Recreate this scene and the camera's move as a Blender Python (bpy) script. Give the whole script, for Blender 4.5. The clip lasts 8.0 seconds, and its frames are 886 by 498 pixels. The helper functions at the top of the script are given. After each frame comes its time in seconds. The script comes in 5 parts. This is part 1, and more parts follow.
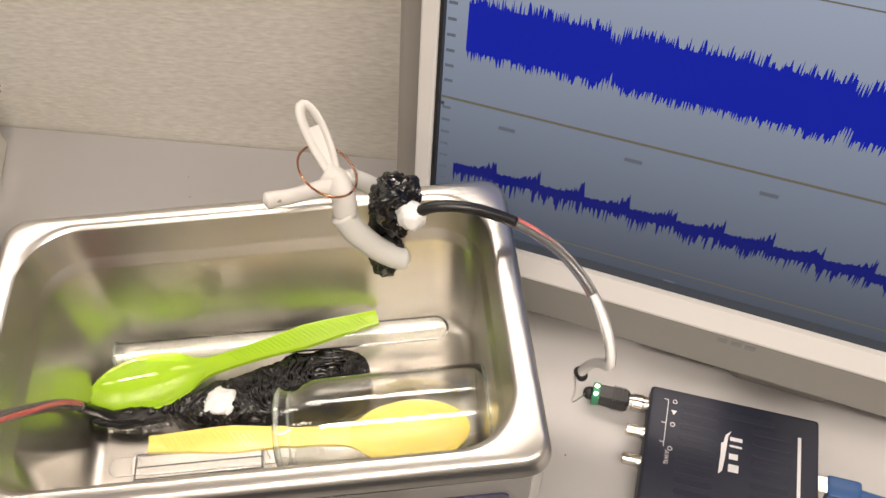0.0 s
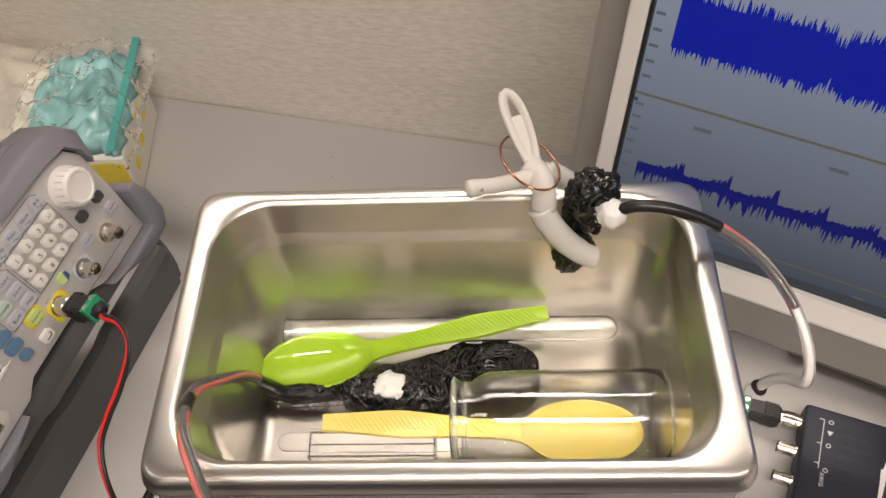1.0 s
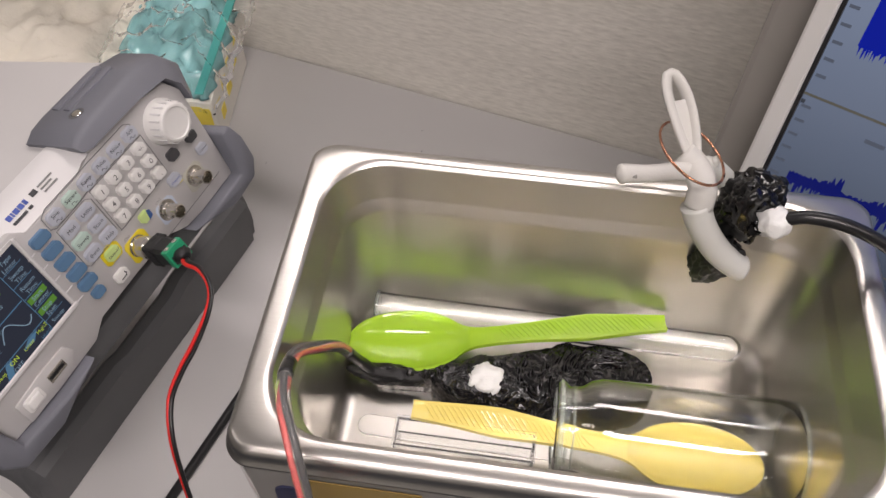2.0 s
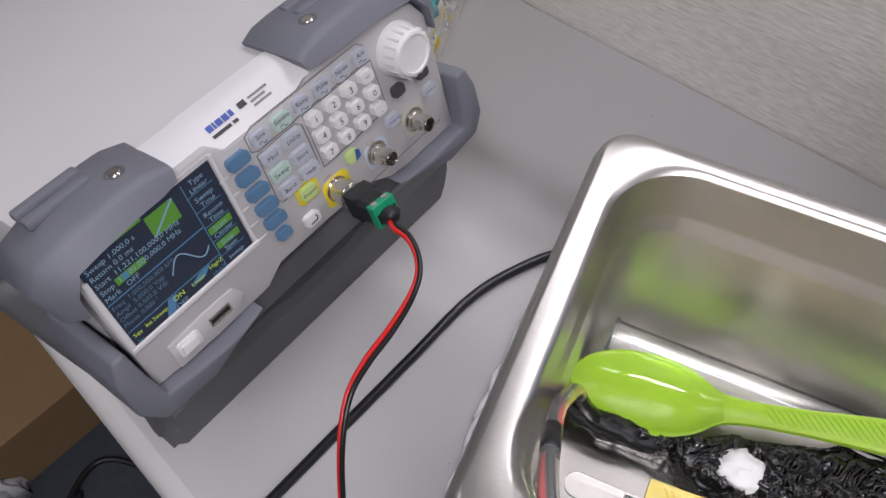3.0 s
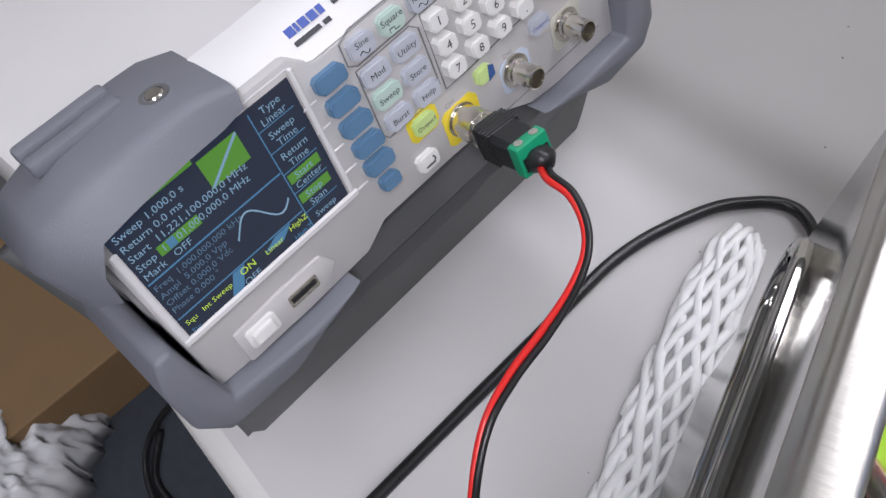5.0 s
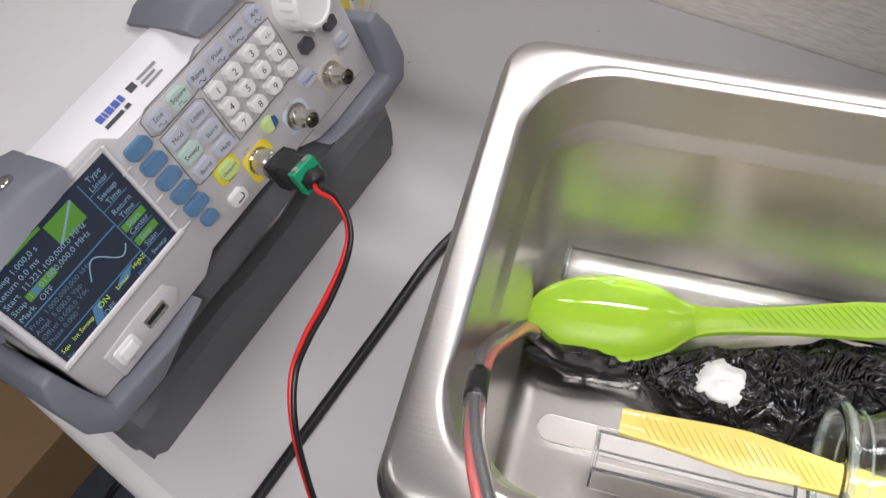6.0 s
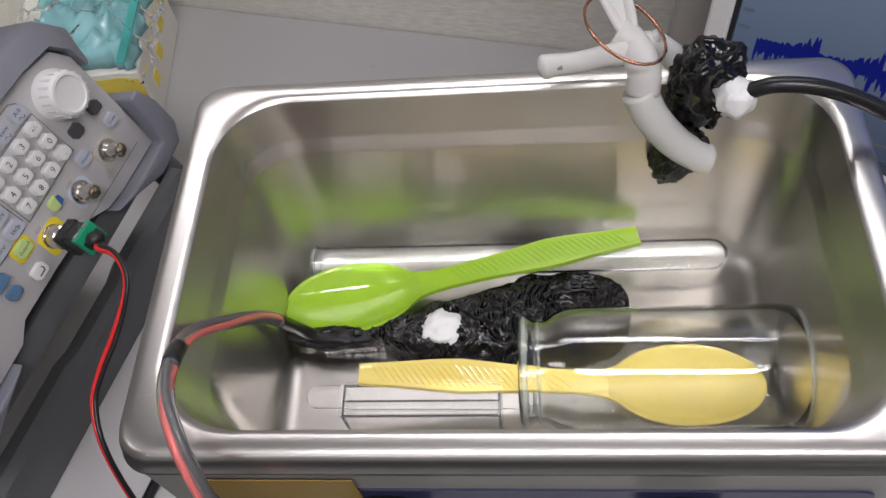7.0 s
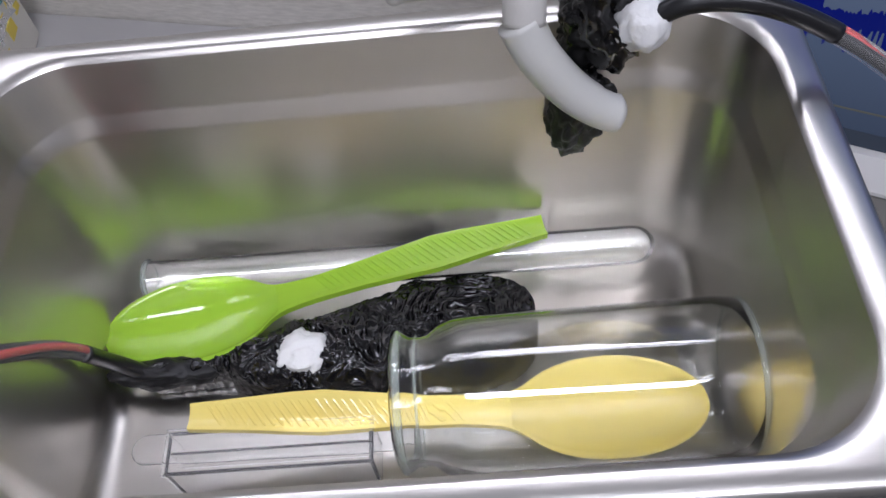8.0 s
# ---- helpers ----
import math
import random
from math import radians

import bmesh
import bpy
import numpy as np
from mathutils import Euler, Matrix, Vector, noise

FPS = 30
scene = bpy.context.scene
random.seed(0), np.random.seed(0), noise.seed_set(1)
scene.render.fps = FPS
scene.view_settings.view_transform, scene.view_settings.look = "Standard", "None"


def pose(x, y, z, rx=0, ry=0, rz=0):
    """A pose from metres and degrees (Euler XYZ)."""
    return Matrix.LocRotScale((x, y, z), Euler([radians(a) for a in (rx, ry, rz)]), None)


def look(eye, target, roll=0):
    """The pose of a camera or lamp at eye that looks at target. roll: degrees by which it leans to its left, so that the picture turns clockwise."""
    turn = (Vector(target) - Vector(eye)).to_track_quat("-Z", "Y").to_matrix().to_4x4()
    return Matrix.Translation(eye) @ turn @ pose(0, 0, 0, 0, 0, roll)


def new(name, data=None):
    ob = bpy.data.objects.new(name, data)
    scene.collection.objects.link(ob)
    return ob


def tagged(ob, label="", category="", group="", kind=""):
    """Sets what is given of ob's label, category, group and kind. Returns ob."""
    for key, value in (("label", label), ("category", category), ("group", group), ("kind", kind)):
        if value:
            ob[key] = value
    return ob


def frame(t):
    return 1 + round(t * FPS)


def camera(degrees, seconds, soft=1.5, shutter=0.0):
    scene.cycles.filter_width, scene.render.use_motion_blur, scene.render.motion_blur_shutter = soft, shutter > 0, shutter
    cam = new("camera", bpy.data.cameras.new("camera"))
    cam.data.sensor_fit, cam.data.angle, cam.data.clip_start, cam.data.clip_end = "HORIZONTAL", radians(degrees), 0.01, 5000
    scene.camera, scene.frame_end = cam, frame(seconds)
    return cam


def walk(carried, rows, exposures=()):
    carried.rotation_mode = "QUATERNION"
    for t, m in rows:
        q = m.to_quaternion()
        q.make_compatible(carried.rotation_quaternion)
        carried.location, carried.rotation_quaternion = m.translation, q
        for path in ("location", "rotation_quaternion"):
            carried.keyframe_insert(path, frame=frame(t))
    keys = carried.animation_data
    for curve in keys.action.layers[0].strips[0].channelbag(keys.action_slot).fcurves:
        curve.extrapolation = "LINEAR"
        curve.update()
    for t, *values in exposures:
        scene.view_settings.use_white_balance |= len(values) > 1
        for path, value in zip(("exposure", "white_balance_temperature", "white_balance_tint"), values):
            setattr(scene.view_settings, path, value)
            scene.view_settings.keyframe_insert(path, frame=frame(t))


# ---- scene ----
cam = camera(55.0, 8.0)
PATH = [
    (0, (0.0829, -0.2274, 0.6302), (0.1119, 0.2481, -0.0126), -2.33),
    (0.5, (0.0423, -0.2245, 0.6316), (0.0282, 0.2542, -0.0092), -3.54),
    (1, (0.0200, -0.2187, 0.6275), (-0.0191, 0.2520, -0.0182), -4.97),
    (1.2, (0.0085, -0.2145, 0.6186), (-0.0251, 0.2589, -0.0254), -4.21),
    (2.3, (-0.0558, -0.1904, 0.5818), (-0.1494, 0.2623, -0.0712), 2.44),
    (2.5, (-0.0805, -0.1771, 0.5752), (-0.1883, 0.2576, -0.0876), 4.38),
    (3, (-0.1149, -0.1468, 0.5229), (-0.2698, 0.2554, -0.1511), 3.00),
    (3.5, (-0.1537, -0.1127, 0.4569), (-0.3353, 0.2537, -0.2307), 0.55),
    (4, (-0.1687, -0.0935, 0.4247), (-0.3736, 0.2352, -0.2752), -3.79),
    (4.2, (-0.1759, -0.0880, 0.4222), (-0.3705, 0.2215, -0.2894), -3.67),
    (5.3, (-0.1617, -0.0906, 0.4342), (-0.3587, 0.2274, -0.2730), -5.96),
    (5.5, (-0.1506, -0.0920, 0.4469), (-0.3369, 0.2335, -0.2598), -5.29),
    (6, (-0.0874, -0.1276, 0.4952), (-0.2413, 0.2453, -0.1957), -8.09),
    (6.5, (-0.0227, -0.1590, 0.5337), (-0.1405, 0.2435, -0.1476), -10.47),
    (7, (0.0102, -0.1700, 0.5378), (-0.0809, 0.2505, -0.1367), -11.94),
    (7.5, (0.0242, -0.1694, 0.5169), (-0.0434, 0.2591, -0.1553), -10.43),
    (8, (0.0339, -0.1390, 0.4569), (-0.0058, 0.3121, -0.2026), -8.68),
]
EXPOSURES = [(0.0, 0.18, 7450, 17), (0.5, 0.0, 7450, 17), (1.0, -0.17, 7550, 18), (1.2, -0.2, 7450, 18), (2.5, -0.28, 6300, 21), (3.5, -0.27, 5900, 16), (4.2, -0.10, 5850, 15), (5.5, 0.12, 6050, 17), (6.0, -0.06, 6200, 16), (6.5, -0.24, 6250, 16), (7.0, -0.40, 6150, 18), (7.5, -0.42, 5900, 19), (8.0, -0.46, 5650, 20)]
walk(cam, [(t, look(eye, target, roll)) for t, eye, target, roll in PATH], EXPOSURES)

# ---- world, lights, exposure ----
world = bpy.data.worlds.new("world")
scene.world = world
world.use_nodes = True
world.node_tree.nodes["Background"].inputs[0].default_value = (0.9, 0.95, 1.0, 1)
world.node_tree.nodes["Background"].inputs[1].default_value = 0.03

FLOOR, CEIL = -0.70, 1.80
TURN = -13.2            # the desk and the wall behind it, in degrees
DESK = pose(0, 0, 0, 0, 0, TURN)


def tube_lamp(x, y, length, width, watts):
    lamp = bpy.data.lights.new("fluorescent_lamp", "AREA")
    lamp.shape, lamp.size, lamp.size_y = "RECTANGLE", length, width
    lamp.energy, lamp.color = watts, (1.0, 0.97, 0.93)
    ob = new("fluorescent_lamp", lamp)
    ob.matrix_world = DESK @ pose(x, y, CEIL - 0.075)
    return ob


# first two placed from glints; the rest are unseen, added to balance brightness
LAMPS = [(0.0, 1.00, 15.5), (0.35, -0.73, 27.0), (-1.25, 1.00, 9.0), (1.25, 1.00, 5.0), (-1.8, -0.62, 5.0), (1.8, -0.62, 10.0), (0.0, -2.3, 12.0)]
for lx, ly, watts in LAMPS:
    for off in (-0.07, 0.07):
        tube_lamp(lx, ly + off, 1.15, 0.085, watts / 2)


# ---- materials ----
def material(name, color, rough=0.5, metal=0.0, var=0.08, scale=40.0, bump=0.1, fine=600.0, stretch=(1, 1, 1), spread=0.1, coat=0.0, obj=True):
    """A surface with colour and gloss that vary at two scales and a fine relief."""
    m = bpy.data.materials.new(name)
    m.use_nodes = True
    nt = m.node_tree
    b = nt.nodes["Principled BSDF"]
    b.inputs["Metallic"].default_value = metal
    b.inputs["Coat Weight"].default_value = coat
    tc = nt.nodes.new("ShaderNodeTexCoord")
    mp = nt.nodes.new("ShaderNodeMapping")
    mp.inputs["Scale"].default_value = stretch
    nt.links.new(tc.outputs["Object"], mp.inputs["Vector"])
    big = nt.nodes.new("ShaderNodeTexNoise")
    big.inputs["Scale"].default_value = scale
    big.inputs["Detail"].default_value = 4
    small = nt.nodes.new("ShaderNodeTexNoise")
    small.inputs["Scale"].default_value = fine
    small.inputs["Detail"].default_value = 2
    nt.links.new(mp.outputs["Vector"], big.inputs["Vector"])
    nt.links.new(mp.outputs["Vector"], small.inputs["Vector"])
    mix = nt.nodes.new("ShaderNodeMix")
    mix.data_type = "RGBA"
    dark = [c * (1 - var) for c in color]
    light = [min(1, c * (1 + var)) for c in color]
    mix.inputs[6].default_value = (*dark, 1)
    mix.inputs[7].default_value = (*light, 1)
    nt.links.new(big.outputs["Fac"], mix.inputs[0])
    nt.links.new(mix.outputs[2], b.inputs["Base Color"])
    mr = nt.nodes.new("ShaderNodeMapRange")
    mr.inputs["To Min"].default_value = max(0.02, rough - spread)
    mr.inputs["To Max"].default_value = min(1, rough + spread)
    nt.links.new(big.outputs["Fac"], mr.inputs["Value"])
    nt.links.new(mr.outputs["Result"], b.inputs["Roughness"])
    bp = nt.nodes.new("ShaderNodeBump")
    bp.inputs["Strength"].default_value = bump
    bp.inputs["Distance"].default_value = 0.0006
    nt.links.new(small.outputs["Fac"], bp.inputs["Height"])
    nt.links.new(bp.outputs["Normal"], b.inputs["Normal"])
    return m


def glow(name, color, strength, rough=0.25, base=0.02):
    m = bpy.data.materials.new(name)
    m.use_nodes = True
    b = m.node_tree.nodes["Principled BSDF"]
    b.inputs["Base Color"].default_value = (base, base, base, 1)
    b.inputs["Roughness"].default_value = rough
    b.inputs["IOR"].default_value = 1.25
    b.inputs["Emission Color"].default_value = (*color, 1)
    b.inputs["Emission Strength"].default_value = strength
    return m


def glass(name, color=(1, 1, 1), rough=0.0, ior=1.47):
    m = bpy.data.materials.new(name)
    m.use_nodes = True
    b = m.node_tree.nodes["Principled BSDF"]
    b.inputs["Base Color"].default_value = (*color, 1)
    b.inputs["Roughness"].default_value = rough
    b.inputs["IOR"].default_value = ior
    b.inputs["Transmission Weight"].default_value = 1.0
    return m


STEEL = material("satin_steel", (0.63, 0.603, 0.557), 0.30, 1.0, 0.05, 25, 0.05, 900, (1, 1, 1), 0.05)
steel_nodes = STEEL.node_tree
grain = steel_nodes.nodes.new("ShaderNodeTangent")
grain.direction_type, grain.axis = "RADIAL", "Z"
steel_nodes.links.new(grain.outputs["Tangent"], steel_nodes.nodes["Principled BSDF"].inputs["Tangent"])
steel_nodes.nodes["Principled BSDF"].inputs["Anisotropic"].default_value = 0.72
steel_nodes.nodes["Principled BSDF"].inputs["Anisotropic Rotation"].default_value = 0.25
RIM_STEEL = material("brushed_rim_steel", (0.64, 0.615, 0.575), 0.33, 1.0, 0.04, 18, 0.08, 700, (0.15, 1, 1), 0.05)
MIRROR_STEEL = material("polished_steel", (0.60, 0.59, 0.57), 0.10, 1.0, 0.05, 30, 0.03, 700, (1, 1, 1), 0.04)
CHROME = material("nickel", (0.75, 0.72, 0.66), 0.2, 1.0, 0.1, 300, 0.1, 1500)
COPPER = material("copper_wire", (0.55, 0.27, 0.17), 0.25, 1.0, 0.15, 150, 0.1)
DESK_TOP = material("grey_laminate", (0.47, 0.46, 0.455), 0.42, 0, 0.05, 5, 0.15, 1400, spread=0.08)
DESK_EDGE = material("desk_edge", (0.55, 0.54, 0.52), 0.35, 0, 0.06, 12, 0.05)
CARPET = material("blue_grey_carpet", (0.036, 0.042, 0.053), 0.95, 0, 0.35, 60, 1.0, 700)
ROOM_WALL = material("room_paint", (0.60, 0.59, 0.56), 0.8, 0, 0.05, 2, 0.2)
CEILING = material("ceiling_board", (0.75, 0.75, 0.73), 0.9, 0, 0.05, 8, 0.4, 300)
CASE = material("light_grey_case", (0.53, 0.52, 0.515), 0.45, 0, 0.03, 30, 0.2, 1800)
PANEL = material("panel_plastic", (0.49, 0.477, 0.472), 0.42, 0, 0.04, 60, 0.15, 2000)
BROW = material("pale_brow_plastic", (0.66, 0.65, 0.65), 0.4, 0, 0.03, 60, 0.1, 2000)
RUBBER = material("blue_grey_rubber", (0.155, 0.16, 0.187), 0.5, 0, 0.06, 60, 0.25, 2200)
DARK_RUBBER = material("dark_grey_rubber", (0.10, 0.102, 0.105), 0.55, 0, 0.1, 60, 0.3, 1800)
KEY_WHITE = material("white_key", (0.74, 0.73, 0.71), 0.4, 0, 0.04, 120, 0.1)
KEY_GREY = material("grey_blue_key", (0.47, 0.49, 0.55), 0.4, 0, 0.05, 120, 0.1)
KEY_GREEN = material("pale_green_key", (0.47, 0.60, 0.54), 0.4, 0, 0.05, 120, 0.1)
KEY_LIME = material("lime_key", (0.52, 0.66, 0.26), 0.35, 0, 0.05, 120, 0.1)
KEY_BLUE = material("blue_key", (0.10, 0.20, 0.33), 0.35, 0, 0.1, 120, 0.1)
DEEP_BLUE = material("deep_blue_key", (0.04, 0.10, 0.28), 0.35, 0, 0.1, 120, 0.1)
YELLOW_INK = material("yellow_marking", (0.75, 0.60, 0.03), 0.45, 0, 0.06, 120, 0.05)
SAND_INK = material("pale_sand_marking", (0.47, 0.46, 0.40), 0.45, 0, 0.06, 120, 0.05)
PALE_BLUE_INK = material("pale_blue_marking", (0.50, 0.56, 0.66), 0.45, 0, 0.06, 120, 0.05)
INK = material("black_ink", (0.03, 0.03, 0.035), 0.5, 0, 0.1, 200, 0.05)
BLUE_INK = material("blue_ink", (0.05, 0.09, 0.36), 0.5, 0, 0.1, 200, 0.05)
GREY_INK = material("grey_ink", (0.2, 0.2, 0.2), 0.5, 0, 0.1, 200, 0.05)
WHITE_INK = material("white_ink", (0.78, 0.78, 0.80), 0.5, 0, 0.05, 200, 0.05)
DARK_KEY = material("dark_arrow_key", (0.07, 0.07, 0.075), 0.4, 0, 0.1, 150, 0.1)
BLACK = material("black_plastic", (0.014, 0.014, 0.015), 0.38, 0, 0.2, 100, 0.2)
BLACK_CABLE = material("black_cable_jacket", (0.012, 0.012, 0.013), 0.32, 0, 0.2, 60, 0.15)
HOSE_RED = material("dull_red_wire", (0.46, 0.05, 0.04), 0.45, 0, 0.12, 60, 0.1)
RED_CABLE = material("red_wire_jacket", (0.62, 0.02, 0.015), 0.33, 0, 0.1, 60, 0.1)
GREEN_BLOCK = material("green_terminal", (0.01, 0.29, 0.14), 0.35, 0, 0.1, 150, 0.1)
GREEN_SPOON = material("lime_spoon_plastic", (0.40, 0.66, 0.045), 0.065, 0, 0.03, 30, 0.006, 500, spread=0.02)
YELLOW_SPOON = material("yellow_spoon_plastic", (0.80, 0.655, 0.18), 0.065, 0, 0.03, 30, 0.006, 500, spread=0.02)
CLAY = material("black_clay", (0.004, 0.004, 0.0045), 0.15, 0, 0.5, 90, 0.35, 300, spread=0.04)
CLAY_DULL = material("dull_black_clay", (0.006, 0.006, 0.0065), 0.5, 0, 0.5, 90, 0.5, 300)
CLAY_RUB = material("smeared_clay", (0.022, 0.023, 0.023), 0.42, 0, 0.4, 90, 0.6, 500)
PASTE = material("white_paste", (0.82, 0.82, 0.80), 0.55, 0, 0.04, 200, 0.6, 800)
CLAMP = material("grey_white_nylon", (0.58, 0.565, 0.53), 0.42, 0, 0.04, 60, 0.2, 1200)
SLEEVE = material("silicone_sleeve", (0.60, 0.60, 0.56), 0.38, 0, 0.04, 60, 0.1, 900)
FOAM = material("white_foam_net", (0.88, 0.88, 0.88), 0.7, 0, 0.04, 120, 0.5, 900)
BEZEL = material("monitor_bezel", (0.66, 0.65, 0.63), 0.4, 0, 0.03, 30, 0.15, 1500)
# plain grey elsewhere; on the monitor chin it holds the shade of a white front
GREY_AND_BEZEL_SHADE = material("grey_and_shaded_bezel", (0.25, 0.24, 0.222), 0.4, 0, 0.03, 30, 0.15, 1500)
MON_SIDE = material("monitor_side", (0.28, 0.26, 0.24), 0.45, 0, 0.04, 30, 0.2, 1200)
SCOPE_CASE = material("navy_scope_case", (0.020, 0.024, 0.042), 0.45, 0, 0.1, 60, 0.35, 1600)
USB_BLUE = material("blue_usb_plug", (0.03, 0.10, 0.27), 0.35, 0, 0.1, 80, 0.1)
CARD = material("cardboard", (0.21, 0.13, 0.06), 0.85, 0, 0.12, 14, 0.5, 300)
WHITE_CARD = material("white_carton", (0.70, 0.68, 0.62), 0.6, 0, 0.05, 20, 0.1)
YELLOW_CARD = material("yellow_print", (0.75, 0.60, 0.08), 0.55, 0, 0.1, 60, 0.1)
TEAL = material("teal_contents", (0.20, 0.42, 0.43), 0.22, 0, 0.55, 34, 0.5, 160)
TEAL_ZIP = material("teal_zip_strip", (0.06, 0.40, 0.37), 0.3, 0, 0.1, 60, 0.1)
BAG_WHITE = material("white_film", (0.66, 0.66, 0.67), 0.35, 0, 0.15, 14, 0.4, 60)
CLOTH = material("cream_towel", (0.70, 0.66, 0.57), 0.95, 0, 0.12, 30, 1.0, 260)
LABEL_BLUE = material("dark_blue_label", (0.030, 0.033, 0.075), 0.35, 0, 0.1, 60, 0.05)
AMBER = material("amber_label", (0.30, 0.20, 0.05), 0.4, 0, 0.1, 60, 0.05)
BOTTLE_GLASS = glass("bottle_glass", (0.985, 1.0, 0.988), 0.0, 1.36)
ACRYLIC = glass("clear_acrylic", (0.99, 0.99, 0.985), 0.0, 1.15)
ACRYLIC.node_tree.nodes["Principled BSDF"].inputs["Transmission Weight"].default_value = 0.96
# pale colour stands in for light caught in the glass edges
EDGE_GLASS = glass("pale_green_edge_light", (0.86, 0.93, 0.87), 0.05, 1.2)
EDGE_GLASS.node_tree.nodes["Principled BSDF"].inputs["Transmission Weight"].default_value = 0.86
for pane in (BOTTLE_GLASS, EDGE_GLASS):
    skin = pane.node_tree.nodes["Principled BSDF"].inputs
    skin["Coat Weight"].default_value, skin["Coat Roughness"].default_value, skin["Coat IOR"].default_value = 1.0, 0.02, 1.7
FILM = glass("clear_film", (0.98, 1.0, 1.0), 0.04, 1.08)
VINYL = glass("clear_vinyl_hose", (0.95, 0.95, 0.93), 0.10, 1.22)
VINYL.node_tree.nodes["Principled BSDF"].inputs["Transmission Weight"].default_value = 0.90
SHIELD = material("silver_braid", (0.72, 0.71, 0.69), 0.5, 0, 0.1, 200, 0.4, 900)
FROST = glass("frosted_plastic", (0.97, 0.97, 0.97), 0.30, 1.25)


def wallpaper():
    """Cream vinyl paper with a fine horizontal weave."""
    m = bpy.data.materials.new("ribbed_wallpaper")
    m.use_nodes = True
    nt = m.node_tree
    b = nt.nodes["Principled BSDF"]
    b.inputs["Roughness"].default_value = 0.75
    tc = nt.nodes.new("ShaderNodeTexCoord")
    mp = nt.nodes.new("ShaderNodeMapping")
    mp.inputs["Scale"].default_value = (90, 90, 420)
    nt.links.new(tc.outputs["Object"], mp.inputs["Vector"])
    weave = nt.nodes.new("ShaderNodeTexNoise")
    weave.inputs["Scale"].default_value = 1.0
    weave.inputs["Detail"].default_value = 3
    nt.links.new(mp.outputs["Vector"], weave.inputs["Vector"])
    stain = nt.nodes.new("ShaderNodeTexNoise")
    stain.inputs["Scale"].default_value = 4
    nt.links.new(tc.outputs["Object"], stain.inputs["Vector"])
    ramp = nt.nodes.new("ShaderNodeValToRGB")
    ramp.color_ramp.elements[0].position, ramp.color_ramp.elements[0].color = 0.3, (0.68, 0.65, 0.585, 1)
    ramp.color_ramp.elements[1].position, ramp.color_ramp.elements[1].color = 0.7, (0.84, 0.805, 0.735, 1)
    nt.links.new(weave.outputs["Fac"], ramp.inputs["Fac"])
    mix = nt.nodes.new("ShaderNodeMix")
    mix.data_type, mix.blend_type = "RGBA", "MULTIPLY"
    mix.inputs[0].default_value = 0.12
    nt.links.new(ramp.outputs["Color"], mix.inputs[6])
    nt.links.new(stain.outputs["Fac"], mix.inputs[7])
    nt.links.new(mix.outputs[2], b.inputs["Base Color"])
    bp = nt.nodes.new("ShaderNodeBump")
    bp.inputs["Strength"].default_value = 0.7
    bp.inputs["Distance"].default_value = 0.0012
    nt.links.new(weave.outputs["Fac"], bp.inputs["Height"])
    nt.links.new(bp.outputs["Normal"], b.inputs["Normal"])
    return m


WALLPAPER = wallpaper()


def screen_glass():
    """A grey-blue lit picture, paler towards its top."""
    m = glow("lit_screen", (0.30, 0.36, 0.44), 1.0, 0.22)
    nt = m.node_tree
    b = nt.nodes["Principled BSDF"]
    tc = nt.nodes.new("ShaderNodeTexCoord")
    sep = nt.nodes.new("ShaderNodeSeparateXYZ")
    nt.links.new(tc.outputs["Object"], sep.inputs["Vector"])
    ramp = nt.nodes.new("ShaderNodeValToRGB")
    ramp.color_ramp.elements[0].color = (0.028, 0.042, 0.068, 1)
    ramp.color_ramp.elements[1].color = (0.25, 0.33, 0.46, 1)
    mr = nt.nodes.new("ShaderNodeMapRange")
    mr.inputs["From Min"].default_value, mr.inputs["From Max"].default_value = -0.02, 0.22
    nt.links.new(sep.outputs["Z"], mr.inputs["Value"])
    nt.links.new(mr.outputs["Result"], ramp.inputs["Fac"])
    nt.links.new(ramp.outputs["Color"], b.inputs["Emission Color"])
    return m


SCREEN = screen_glass()
TRACE_A = glow("trace_blue", (0.0, 0.012, 0.36), 0.9, 0.3, 0.004)
TRACE_B = glow("trace_dim_blue", (0.004, 0.010, 0.17), 0.8, 0.3, 0.004)
SCREEN_LINE = glow("screen_rule", (0.09, 0.09, 0.07), 1.0)
SCREEN_BAR = glow("screen_task_bar", (0.03, 0.04, 0.055), 1.0)
SCREEN_TOOL = glow("screen_tool_bar", (0.30, 0.36, 0.43), 1.0)
SCREEN_PALE = glow("screen_pale_mark", (0.075, 0.095, 0.13), 1.0)
SCREEN_TEAL = glow("screen_teal_mark", (0.05, 0.30, 0.42), 1.0)
LCD = glow("lcd_dark", (0.012, 0.018, 0.034), 1.0, 0.12)
LCD_TEXT = glow("lcd_text", (0.18, 0.29, 0.37), 1.0)
LCD_DIM = glow("lcd_dim_text", (0.08, 0.14, 0.20), 1.0)
LCD_GREEN = glow("lcd_green", (0.075, 0.22, 0.02), 1.0)
LCD_BLUE = glow("lcd_blue", (0.06, 0.17, 0.28), 1.0)
LCD_LIME = glow("lcd_lime", (0.45, 0.62, 0.05), 1.0)
LAMP_FACE = glow("lamp_tube", (1.0, 0.97, 0.92), 1.2, 0.4, 0.5)


